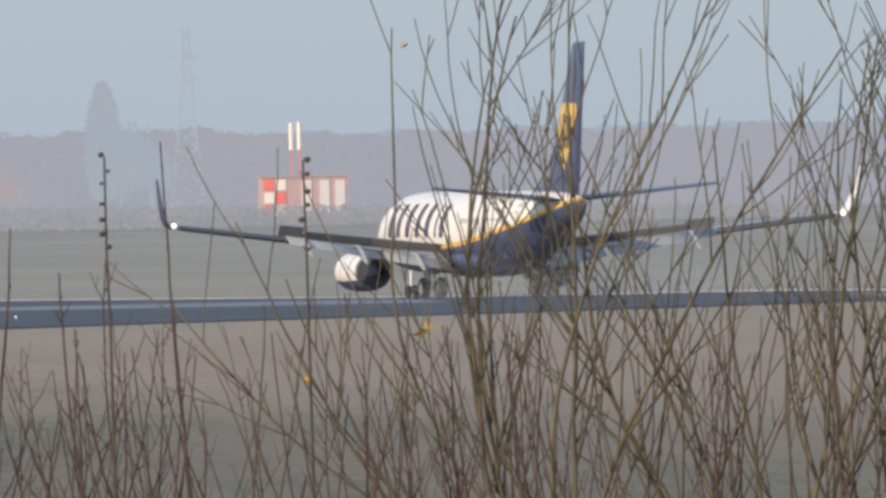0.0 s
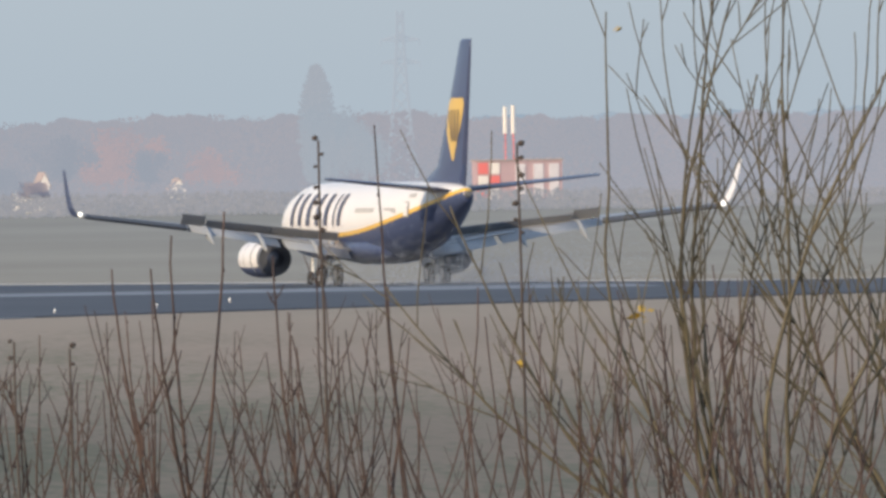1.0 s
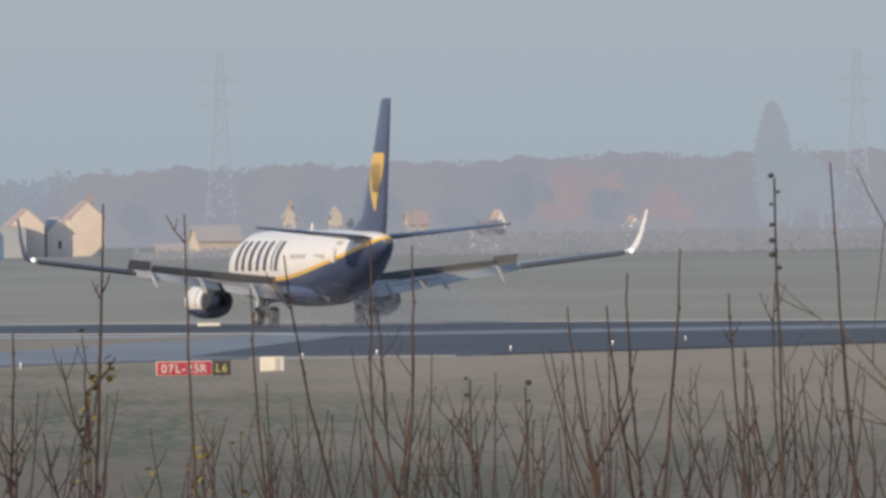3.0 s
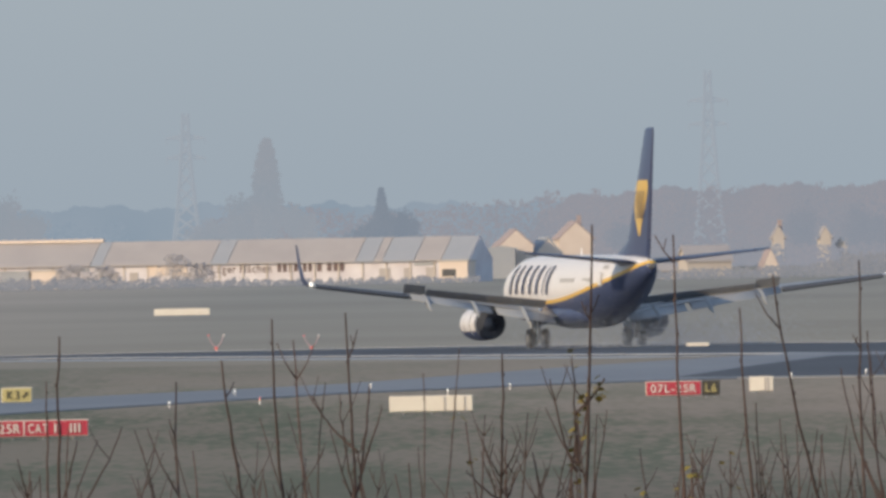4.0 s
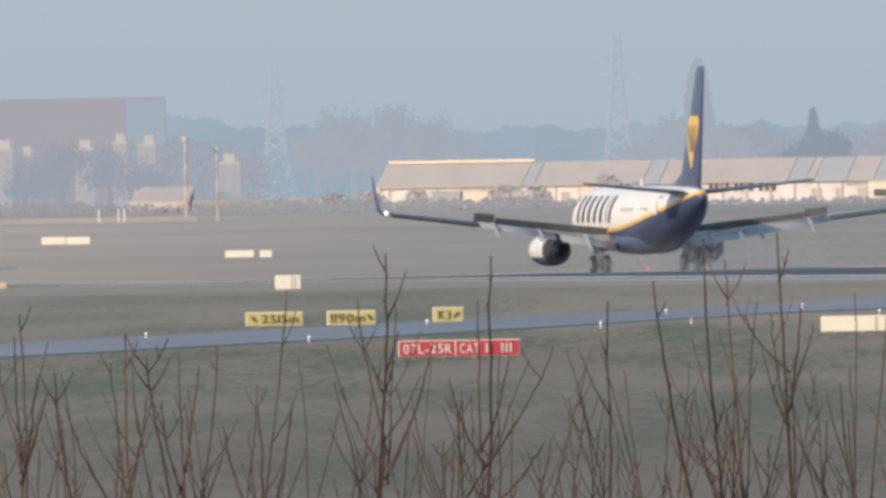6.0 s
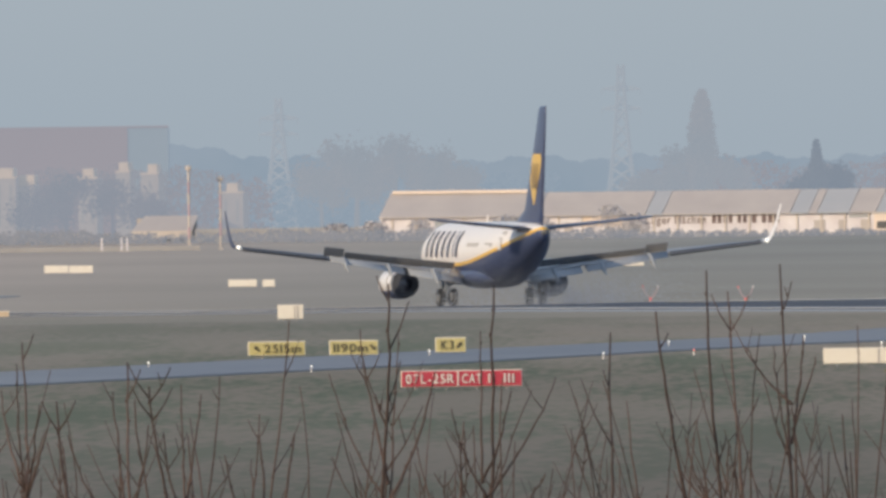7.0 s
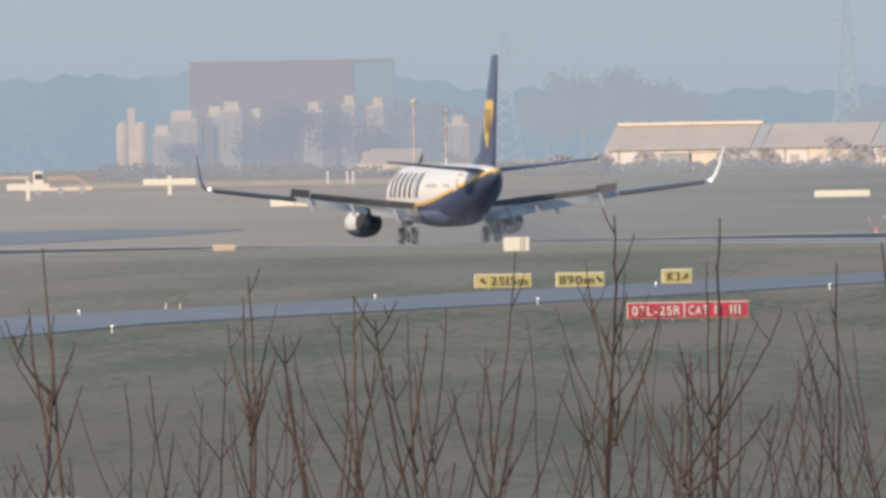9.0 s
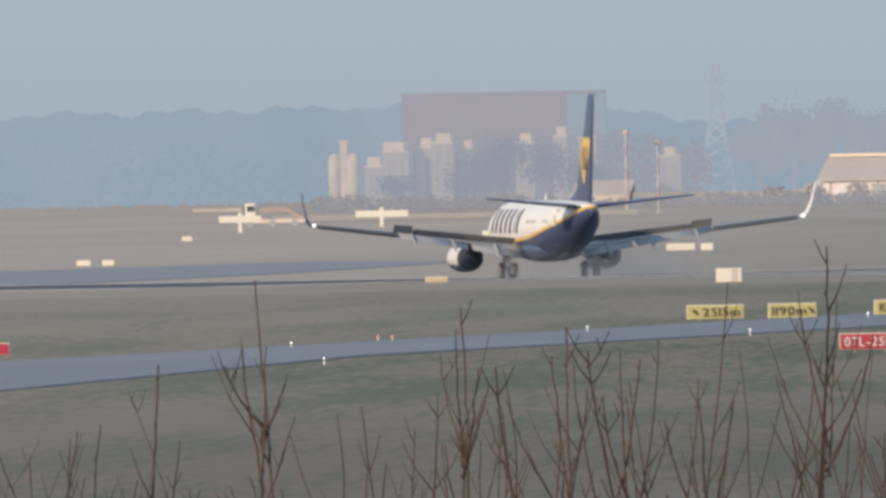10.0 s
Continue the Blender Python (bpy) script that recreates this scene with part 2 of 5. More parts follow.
# scrub is paler than bare twigs, with the haze in its colour
SCRUB = mat("far_scrub", (0.50, 0.50, 0.54), (0.55, 0.54, 0.56), scale=0.5, rough=1.0)
# the distance: woods and skyline, their haze painted in as a soft glow
FAR_A = mat("hazed_brown_wood", (0.015, 0.012, 0.011), (0.025, 0.019, 0.017), scale=0.07, rough=1.0, spec=0.0, glow=((0.282, 0.308, 0.360), (0.312, 0.312, 0.352)))
FAR_T = mat("hazed_bare_crown", (0.012, 0.011, 0.011), (0.02, 0.017, 0.016), scale=0.1, rough=1.0, spec=0.0, glow=((0.304, 0.346, 0.398), (0.320, 0.348, 0.394)))
FAR_R = mat("hazed_russet_crown", (0.03, 0.016, 0.013), (0.04, 0.02, 0.016), scale=0.1, rough=1.0, spec=0.0, glow=((0.320, 0.300, 0.335), (0.375, 0.315, 0.335)))
FAR_B = mat("hazed_blue_wood", (0.015, 0.02, 0.025), (0.02, 0.025, 0.03), scale=0.05, rough=1.0, spec=0.0, glow=((0.262, 0.33, 0.405), (0.295, 0.355, 0.425)))
FAR_D = mat("hazed_grey_crown", (0.012, 0.013, 0.015), (0.02, 0.02, 0.022), scale=0.1, rough=1.0, spec=0.0, glow=((0.262, 0.292, 0.345), (0.282, 0.300, 0.348)))
FAR_C = mat("hazed_fir", (0.015, 0.02, 0.025), (0.02, 0.025, 0.03), scale=0.1, rough=1.0, spec=0.0, glow=((0.225, 0.265, 0.322), (0.240, 0.272, 0.322)))


# ---- small builders ----
def part(name, bm, material, parent, label=""):
    """Links a bmesh as one mesh object, under a thing or a part where one is given."""
    bmesh.ops.recalc_face_normals(bm, faces=bm.faces)
    me = bpy.data.meshes.new(name)
    bm.to_mesh(me)
    bm.free()
    for m in material if isinstance(material, (list, tuple)) else [material]:
        me.materials.append(m)
    ob = new(name, me)
    if parent:
        ob.parent = parent
    return tagged(ob, label)


def smooth(ob):
    for p in ob.data.polygons:
        p.use_smooth = True
    return ob


def cuboid(bm, x, y, z, w, d, h, bevel=0.0, rot=0.0):
    """A box whose base centre is x, y, z."""
    made = bmesh.ops.create_cube(bm, size=1, matrix=Matrix.Translation((x, y, z + h / 2)) @ Matrix.Rotation(rot, 4, "Z") @ Matrix.Diagonal((w, d, h, 1)))
    if bevel:
        edges = list({e for v in made["verts"] for e in v.link_edges})
        bmesh.ops.bevel(bm, geom=edges, offset=bevel, segments=2, affect="EDGES", profile=0.5)
    return made


def block(name, x, y, z, w, d, h, material, parent, label="", bevel=0.0, rot=0.0):
    bm = bmesh.new()
    cuboid(bm, x, y, z, w, d, h, bevel, rot)
    return part(name, bm, material, parent, label)


def tube(bm, pts, r0, r1, n=5):
    """A tapered tube along points."""
    rings = []
    last = len(pts) - 1
    for i, p in enumerate(pts):
        a = (pts[min(i + 1, last)] - pts[max(i - 1, 0)]).normalized()
        u = a.cross(Vector((0.31, 0.87, 0.38))).normalized()
        v = a.cross(u)
        r = r0 + (r1 - r0) * i / last
        rings.append([bm.verts.new(p + (u * math.cos(q) + v * math.sin(q)) * r) for q in (k * 2 * math.pi / n for k in range(n))])
    for a, b in zip(rings, rings[1:]):
        for k in range(n):
            bm.faces.new((a[k], a[(k + 1) % n], b[(k + 1) % n], b[k]))
    bm.faces.new(rings[-1])
    bm.faces.new(rings[0])
    return bm


def loft(bm, rings, cap=True):
    vs = [[bm.verts.new(p) for p in r] for r in rings]
    n = len(vs[0])
    for a, b in zip(vs, vs[1:]):
        for k in range(n):
            bm.faces.new((a[k], a[(k + 1) % n], b[(k + 1) % n], b[k]))
    if cap:
        bm.faces.new(vs[0])
        bm.faces.new(vs[-1])
    return vs


def thing(name, x, y, z, label, category, group="", turn=0.0):
    ob = new(name)
    ob.matrix_basis = pose(x, y, z, 0, 0, turn)
    return tagged(ob, label, category, group)


def letters(body, size, material, parent, x, y, z, width=None, label=""):
    """Flat raised lettering that faces the lookout, centred on x, with its foot at z: one part for each character."""
    made, at = [], 0.0
    for ch in body:
        if ch == " ":
            at += size * 0.3
            continue
        cu = bpy.data.curves.new("character", "FONT")
        cu.body, cu.size, cu.extrude, cu.offset = ch, size, 0.01, size * 0.012
        tmp = bpy.data.objects.new("character", cu)
        me = bpy.data.meshes.new_from_object(tmp)
        bpy.data.objects.remove(tmp)
        lo, hi = min(v.co.x for v in me.vertices), max(v.co.x for v in me.vertices)
        me.transform(Matrix.Translation((at - lo, 0, 0)))
        at += hi - lo + size * 0.14
        made.append(me)
    total = at - size * 0.14
    fit = width / total if width else 1.0
    for me in made:
        me.transform(Matrix.Translation((x, y, z)) @ Matrix.Rotation(radians(90), 4, "X") @ Matrix.Diagonal((fit, 1, 1, 1)) @ Matrix.Translation((-total / 2, 0, 0)))
        me.materials.clear()
        me.materials.append(material)
        ob = new("character", me)
        ob.parent = parent
        tagged(ob, label)


# ---- ground ----
RUN = Vector((-0.2016, 0.9795, 0))
SIDE = Vector((0.9795, 0.2016, 0))
TOUCH = Vector((57.9, 1350.5, 0))


def level(x, y):
    """Height of the land: a lookout mound, a flat airfield, and the runway's gentle fall."""
    s = (x - 57.9) * -0.2016 + (y - 1350.5) * 0.9795
    z = 2.16 - 0.00505 * min(max(s, -150), 1000) + float(np.interp(s, (-150, 0, 100, 290, 420, 560, 1000), (0, -.5, -.32, 0, -.08, -.32, -.32)))
    r = math.hypot(x, y)
    if r < 260:
        z += (8.35 - 2.92) * (0.5 + 0.5 * math.cos(math.pi * r / 260)) if r > 0 else 5.43
    return z


def sheet(name, xs, ys, material, label, category, lift=0.0):
    bm = bmesh.new()
    vs = [[bm.verts.new((x, y, level(x, y) + lift)) for x in xs] for y in ys]
    for a, b in zip(vs, vs[1:]):
        for i in range(len(xs) - 1):
            bm.faces.new((a[i], a[i + 1], b[i + 1], b[i]))
    return tagged(smooth(part(name, bm, material, None)), label, category, kind="structure")


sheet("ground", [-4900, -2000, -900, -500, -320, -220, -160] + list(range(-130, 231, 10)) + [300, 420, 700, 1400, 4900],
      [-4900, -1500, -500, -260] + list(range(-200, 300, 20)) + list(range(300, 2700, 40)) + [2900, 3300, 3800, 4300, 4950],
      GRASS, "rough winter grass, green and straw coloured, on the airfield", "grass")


CAMBER = (0.10, 0.36)  # lift of the runway's near and far edges: it sheds water towards the lookout


def strip(name, left, right, material, label, category, lift, s0=-700, s1=1500, step=20):
    """A band along the runway's direction between two offsets from its centre line."""
    bm = bmesh.new()
    prev = None
    for s in range(s0, s1, step):
        row = []
        for o in (left, right):
            q = TOUCH + RUN * s + SIDE * o
            row.append(bm.verts.new((q.x, q.y, level(q.x, q.y) + lift + CAMBER[0] + (CAMBER[1] - CAMBER[0]) * (o + 23) / 34)))
        row.append(bm.verts.new((row[1].co.x, row[1].co.y, row[1].co.z - .6)))
        row.append(bm.verts.new((row[0].co.x, row[0].co.y, row[0].co.z - .3)))
        if prev:
            for k in range(4):
                bm.faces.new((prev[k], prev[(k + 1) % 4], row[(k + 1) % 4], row[k]))
        prev = row
    return tagged(part(name, bm, material, None), label, category, kind="structure")


def paving(name, pts, material, label, category, lift):
    """A paved field: its outline filled on a grid that follows the land."""
    bm = bmesh.new()
    face = bm.faces.new([bm.verts.new((x, y, 0)) for x, y in pts])
    lo, hi = min(p[1] for p in pts), max(p[1] for p in pts)
    y = math.floor(lo / 40) * 40 + 40
    while y < hi:
        bmesh.ops.bisect_plane(bm, geom=bm.verts[:] + bm.edges[:] + bm.faces[:], plane_co=(0, y, 0), plane_no=(0, 1, 0))
        y += 40
    for v in bm.verts:
        v.co.z = level(v.co.x, v.co.y) + lift
    bmesh.ops.triangulate(bm, faces=bm.faces)
    rim = bmesh.ops.extrude_edge_only(bm, edges=[e for e in bm.edges if e.is_boundary])
    bmesh.ops.translate(bm, vec=(0, 0, -.3), verts=[v for v in rim["geom"] if isinstance(v, bmesh.types.BMVert)])
    return tagged(part(name, bm, material, None), label, category, kind="structure")


strip("runway", -23, 11, ASPHALT, "dark damp asphalt runway with white edge lines", "runway", 0.0)
strip("runway_edge_line", -22.6, -20.6, PAINT, "worn white painted runway edge line", "marking", 0.03)
strip("runway_edge_line", 9.4, 10.4, PAINT, "worn white painted runway edge line", "marking", 0.03)
paving("taxiway", [(-95, 560), (-75, 525), (-52, 640), (-35.3, 755), (-28.5, 846), (-14, 922), (-2.7, 992), (5.6, 1022), (12.2, 1036), (20, 1032), (28, 1060),
                   (38, 1088), (52, 1120), (48, 1290), (32, 1310), (21, 1240), (13.7, 1172), (6.2, 1117), (-2.8, 1040), (-14.9, 983), (-24.5, 930), (-30, 901), (-41, 842), (-62, 735)],
       TAXI, "grey damp asphalt taxiway leading onto the runway", "taxiway", 0.045)
paving("junction", [(20, 1034), (38, 1072), (54, 1098), (70, 1130), (66, 1210), (46, 1330), (34, 1400), (28, 1300), (14, 1110), (10, 1044)],
       ASPHALT, "dark asphalt junction beside the runway", "taxiway", 0.053)
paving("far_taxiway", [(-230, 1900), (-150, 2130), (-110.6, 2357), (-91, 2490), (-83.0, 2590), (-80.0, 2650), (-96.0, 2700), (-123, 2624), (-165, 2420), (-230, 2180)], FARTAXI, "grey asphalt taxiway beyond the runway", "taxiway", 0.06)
strip("runway_shoulder", -31, -23.05, SHOULDER, "damp concrete strip along the runway edge, its wet sheen in the colour", "shoulder", -0.07, s0=40, s1=760)
paving("service_road", [(-60, 458), (-17.5, 478), (-17.5, 481), (-60, 462)], CONC, "pale concrete service road in the grass", "road", 0.05)


# ---- airliner: x to its right wing, y to its nose, origin on the ground between the main wheels ----
def fuselage_paint():
    m = bpy.data.materials.new("fuselage_paint")
    m.use_nodes = True
    n, l = m.node_tree.nodes, m.node_tree.links
    p = n["Principled BSDF"]
    p.inputs["Roughness"].default_value = 0.3
    co, sep = n.new("ShaderNodeTexCoord"), n.new("ShaderNodeSeparateXYZ")
    l.new(co.outputs["Object"], sep.inputs[0])

    def op(kind, a, b, c=None):
        q = n.new("ShaderNodeMath")
        q.operation = kind
        for i, v in enumerate((a, b, c)):
            if isinstance(v, (int, float)):
                q.inputs[i].default_value = v
            elif v is not None:
                l.new(v, q.inputs[i])
        return q.outputs[0]
    back = op("MAXIMUM", op("SUBTRACT", 5.0, sep.outputs[1]), 0.0)
    over = op("SUBTRACT", sep.outputs[2], op("MULTIPLY_ADD", op("MULTIPLY", back, back), 0.0042, 2.5))
    noi = n.new("ShaderNodeTexNoise")
    noi.inputs["Scale"].default_value = 0.9
    l.new(co.outputs["Object"], noi.inputs[0])
    def mixed(fac, a, b):
        q = n.new("ShaderNodeMix")
        q.data_type = "RGBA"
        l.new(fac, q.inputs["Factor"])
        for s, v in (("A", a), ("B", b)):
            if isinstance(v, tuple):
                q.inputs[s].default_value = (*v, 1)
            else:
                l.new(v, q.inputs[s])
        return q.outputs["Result"]
    white = mixed(noi.outputs[0], (0.92, 0.92, 0.94), (0.85, 0.85, 0.87))
    # belly navy, lightened for haze like the other navy parts
    blue = mixed(noi.outputs[0], (0.058, 0.085, 0.185), (0.072, 0.100, 0.210))
    low = mixed(op("GREATER_THAN", over, 0.0), blue, (0.86, 0.56, 0.11))
    l.new(mixed(op("GREATER_THAN", over, 0.21), low, white), p.inputs["Base Color"])
    return m


def foil(x, y_le, z, chord, thick, tilt=0.0):
    """An aerofoil section in the plane of one x."""
    up = [(0.0, 0.0), (0.03, 0.3), (0.12, 0.46), (0.3, 0.52), (0.55, 0.4), (0.8, 0.2), (1.0, 0.03)]
    dn = [(1.0, -0.03), (0.8, -0.14), (0.55, -0.33), (0.3, -0.44), (0.12, -0.36), (0.03, -0.2)]
    return [Vector((x, y_le - c * chord, z + h * thick - c * chord * tilt)) for c, h in up + dn]


HULL = [(19.5, 2.75, .06, .06), (19.2, 2.78, .42, .4), (18.5, 2.86, .85, .8), (17.2, 3.02, 1.3, 1.25), (15.5, 3.2, 1.66, 1.7), (13.5, 3.3, 1.84, 1.95), (11, 3.32, 1.88, 2.02),
        (4, 3.32, 1.88, 2.02), (-3, 3.32, 1.88, 2.02), (-6, 3.36, 1.87, 1.98), (-9, 3.55, 1.78, 1.79), (-12, 3.87, 1.5, 1.45), (-15, 4.25, 1.05, 1.03), (-17.3, 4.52, .62, .66), (-18.3, 4.63, .36, .42), (-18.6, 4.66, .24, .3)]


def hull_at(y):
    for a, b in zip(HULL, HULL[1:]):
        if a[0] >= y >= b[0]:
            f = (a[0] - y) / (a[0] - b[0])
            return [p + (q - p) * f for p, q in zip(a[1:], b[1:])]


def airliner():
    a = tagged(new("airliner"), "white and navy twin-jet airliner with yellow stripe rolling along the runway", "airplane")
    bm = bmesh.new()
    n = 40
    loft(bm, [[Vector((w * math.sin(k * 2 * math.pi / n), y, z + h * math.cos(k * 2 * math.pi / n))) for k in range(n)] for y, z, w, h in HULL])
    body = smooth(part("fuselage", bm, fuselage_paint(), a, "white upper hull, yellow line and navy belly"))
    # belly fairing
    bm = bmesh.new()
    loft(bm, [[Vector((w * math.sin(k * math.pi / 10), y, 1.85 + h * math.cos(k * math.pi / 10))) for k in range(20)] for y, w, h in ((7.5, .6, .3), (6, 1.5, .6), (2, 1.95, .78), (-3, 1.9, .74), (-5.5, 1.3, .5), (-7, .5, .2))])
    smooth(part("belly_fairing", bm, BLUE, a))
    # titles: slanted plain bars along the left and right sides
    def side_bar(y0, y1, z0, z1, lean, s, material, name, proud=0.05):
        bm = bmesh.new()
        rows = []
        for i in range(7):
            z = z0 + (z1 - z0) * i / 6
            row = []
            for y in (y0, y1):
                yy = y + lean * (z - z0) * (1 if s < 0 else -1) * -1
                zc, w, h = hull_at(yy)
                q = max(-1, min(1, (z - zc) / h))
                row.append(bm.verts.new((s * (w * math.sqrt(1 - q * q) + proud), yy, z)))
            rows.append(row)
        for p, q in zip(rows, rows[1:]):
            bm.faces.new((p[0], p[1], q[1], q[0]))
        return part(name, bm, material, body)
    for s in (-1, 1):
        y = 12.8
        for wide in (1.25, 1.3, 1.5, 1.4, 1.5, 0.5, 1.3):
            # one slanted stroke for each mark of the title
            bold = wide * .5
            side_bar(y - bold, y, 3.1, 4.75, 0.22, s, TITLE, "title_bar")
            y -= wide + 0.5
        side_bar(-9.8, -1.6, 3.78, 4.02, 0, s, GREYMARK, "small_title_bar")
        side_bar(-12.6, -11.5, 4.55, 4.75, 0, s, GREYMARK, "registration_bar")
        side_bar(-11.9, -11.1, 3.55, 4.35, 0, s, GREYMARK, "door_outline", 0.035)
        side_bar(-11.83, -11.17, 3.62, 4.28, 0, s, WHITE, "door_panel", 0.06)
    # wings
    for s in (-1, 1):
        bm = bmesh.new()
        loft(bm, [foil(s * x, y, z, c, t, tl) for x, y, z, c, t, tl in ((1.2, 6.2, 2.05, 7.4, .95, .05), (3.2, 4.9, 2.32, 6.0, .74, .04), (5.8, 3.35, 2.66, 4.5, .56, .03), (11, .35, 3.22, 3.1, .38, .02), (16.9, -2.75, 3.86, 1.65, .22, .01))])
        wing = smooth(part("wing", bm, WING, a, "grey swept wing"))
        bm = bmesh.new()
        loft(bm, [[p + Vector((0, 0, 0)) for p in sec] for sec in (
            foil(s * 16.9, -2.75, 3.86, 1.65, .22), foil(s * 17.25, -2.98, 3.98, 1.5, .2), foil(s * 17.45, -3.25, 4.3, 1.32, .16), foil(s * 17.68, -3.75, 5.0, 1.0, .12), foil(s * 17.92, -4.35, 6.2, .55, .07))])
        wl_ = part("winglet", bm, [WHITE, BLUE], a, "upswept winglet, navy outside and white inside")
        for p in wl_.data.polygons:
            p.material_index = 1 if p.normal.x * s > 0.05 or p.normal.z < -0.5 else 0
        bm = bmesh.new()
        bmesh.ops.create_uvsphere(bm, u_segments=10, v_segments=6, radius=0.13, matrix=Matrix.Translation((s * 17.05, -4.45, 3.93)))
        part("navigation_light", bm, LAMP, a, "bright white wing tip light")
        # flaps run out and down, pale underneath
        for x0, x1 in ((2.2, 5.6), (5.9, 10.9)):
            secs = []
            for x in (x0, x1):
                te = -1.15 - max(0.0, (x - 5.8) * 0.305)
                zt = 1.75 + 0.155 * x
                secs.append(foil(s * x, te + 0.42, zt - 0.16, 1.6 - 0.06 * x, 0.2, 0.36))
            bm = bmesh.new()
            loft(bm, secs)
            smooth(part("flap", bm, FLAP, a, "pale grey lowered flap"))
        bm = bmesh.new()
        loft(bm, [foil(s * 11.1, -2.3, 3.16, 0.9, 0.34, 0.06), foil(s * 16.7, -3.85, 3.82, 0.6, 0.27, 0.06)])
        part("aileron", bm, SLATEGREY, a, "dark trailing aileron")
        # ground spoilers stand up
        for x0, x1, hgt in ((2.4, 4.33, .40), (4.35, 6.03, .41), (6.05, 7.73, .41), (7.75, 9.7, .41), (9.75, 11.1, .60)):
            bm = bmesh.new()
            vs = []
            for x in (x0, x1):
                y0 = 0.35 - (0.0 if x < 5.8 else (x - 5.8) * 0.33)
                z0 = 2.12 + 0.105 * x
                for dy, dz in ((0, 0), (-0.62, hgt), (-0.66, hgt - 0.03), (-0.06, -0.05)):
                    vs.append(bm.verts.new((s * x, y0 + dy, z0 + dz)))
            for k in range(4):
                bm.faces.new((vs[k], vs[(k + 1) % 4], vs[4 + (k + 1) % 4], vs[4 + k]))
            bm.faces.new(vs[:4])
            bm.faces.new(vs[4:])
            part("spoiler", bm, SPOILER, a, "grey raised ground spoiler")
        for x in (3.9, 6.9, 9.9):
            y0, z0 = -1.0 - max(0, x - 5.8) * 0.3, 1.62 + 0.135 * x
            bm = bmesh.new()
            loft(bm, [[Vector((s * x + r * .6 * math.sin(q), y0 + dy, z0 + dz + r * math.cos(q))) for q in (k * math.pi / 5 for k in range(10))]
                      for dy, dz, r in ((1.6, .22, .05), (0.9, .1, .2), (0, 0, .26), (-0.9, -.32, .22), (-1.7, -.66, .05))])
            smooth(part("flap_fairing", bm, FLAP, a))
        # tailplane
        bm = bmesh.new()
        loft(bm, [foil(s * .45, -13.3, 4.88, 3.9, .34), foil(s * 7.1, -16.9, 5.56, 1.35, .14)])
        smooth(part("tailplane", bm, [BLUE], a, "navy tailplane"))
        # engine
        e = new("engine")
        e.parent = a
        tagged(e, "turbofan with pale front cowl and navy rear sleeve")
        cx, cz = s * 4.83, 1.42

        def ring(y, r, zc=0.0, m=28):
            return [Vector((cx + r * math.sin(q), y, cz + zc + r * math.cos(q) * (0.95 if math.cos(q) < 0 else 1))) for q in (k * 2 * math.pi / m for k in range(m))]
        for nm, mt, prof, lb in (
                ("inlet_lip", STEEL, ((8.35, .72), (8.55, .78), (8.6, .85), (8.5, .91), (8.2, .96)), "bare metal lip"),
                ("front_cowl", WHITE, ((8.2, .96), (7.6, 1.0), (6.9, 1.02)), "cream front cowl, lower faces dark blue"),
                ("fan_cowl", WHITE, ((6.82, 1.02), (6.0, 1.02), (5.35, 1.01)), "cream fan cowl, lower faces dark blue"),
                ("cascade", BLUE, ((5.4, .95), (5.0, .95)), "dark reverser cascade"),
                ("reverser_sleeve", WHITE, ((5.18, 1.0), (4.75, .98), (4.2, .93)), "cream reverser sleeve slid aft"),
                ("nozzle_ring", SLEEVE, ((4.2, .93), (4.05, .90), (3.93, .86), (3.92, .83), (4.0, .82)), "navy nozzle ring"),
                ("core_nozzle", SLEEVE, ((3.96, .42), (3.75, .36), (3.5, .22), (3.35, .03)), "")):
            bm = bmesh.new()
            loft(bm, [ring(y, r) for y, r in prof], cap=False)
            cowl = smooth(part(nm, bm, [mt, BLUE], e, lb))
            # cowl faces low on the barrel take the dark blue
            if mt is WHITE:
                for f in cowl.data.polygons:
                    f.material_index = 1 if f.center.z < cz - .45 else 0
        # flush navy disc paints the shaded inside of the nozzle
        bm = bmesh.new()
        bm.faces.new([bm.verts.new(v) for v in ring(3.95, 0.83)])
        part("nozzle_shade_disc", bm, SLEEVE, e)
        bm = bmesh.new()
        cuboid(bm, s * 4.83, 4.6, 2.3, 0.34, 4.2, 0.62, 0.1)
        part("pylon", bm, WING, a, "grey engine pylon")
        # main gear
        g = new("main_gear")
        g.parent = a
        bm = bmesh.new()
        tube(bm, [Vector((s * 2.86, 0, 0.5)), Vector((s * 2.86, 0.05, 1.4)), Vector((s * 2.7, 0.1, 2.3))], .13, .17, 10)
        part("strut", bm, STEEL, g)
        bm = bmesh.new()
        tube(bm, [Vector((s * 2.86, 0, 1.2)), Vector((s * 1.5, 0.1, 2.0))], .06, .06, 8)
        part("side_brace", bm, STEEL, g)
        block("gear_door", s * 3.12, 0.1, 0.95, 0.06, 0.95, 1.15, FLAP, g)
        for w in (-.43, .43):
            bm = bmesh.new()
            prof = [(-.17, .36), (-.19, .5), (-.13, .56), (.13, .56), (.19, .5), (.17, .36)]
            loft(bm, [[Vector((s * 2.86 + w + dx, r * math.sin(q), .56 + r * math.cos(q))) for q in (k * math.pi / 12 for k in range(24))] for dx, r in prof])
            tyre = smooth(part("wheel", bm, TYRE, g, "black main wheel"))
            bm = bmesh.new()
            loft(bm, [[Vector((s * 2.86 + w + dx, .3 * math.sin(q), .56 + .3 * math.cos(q))) for q in (k * math.pi / 8 for k in range(16))] for dx in (-.185, .185)])
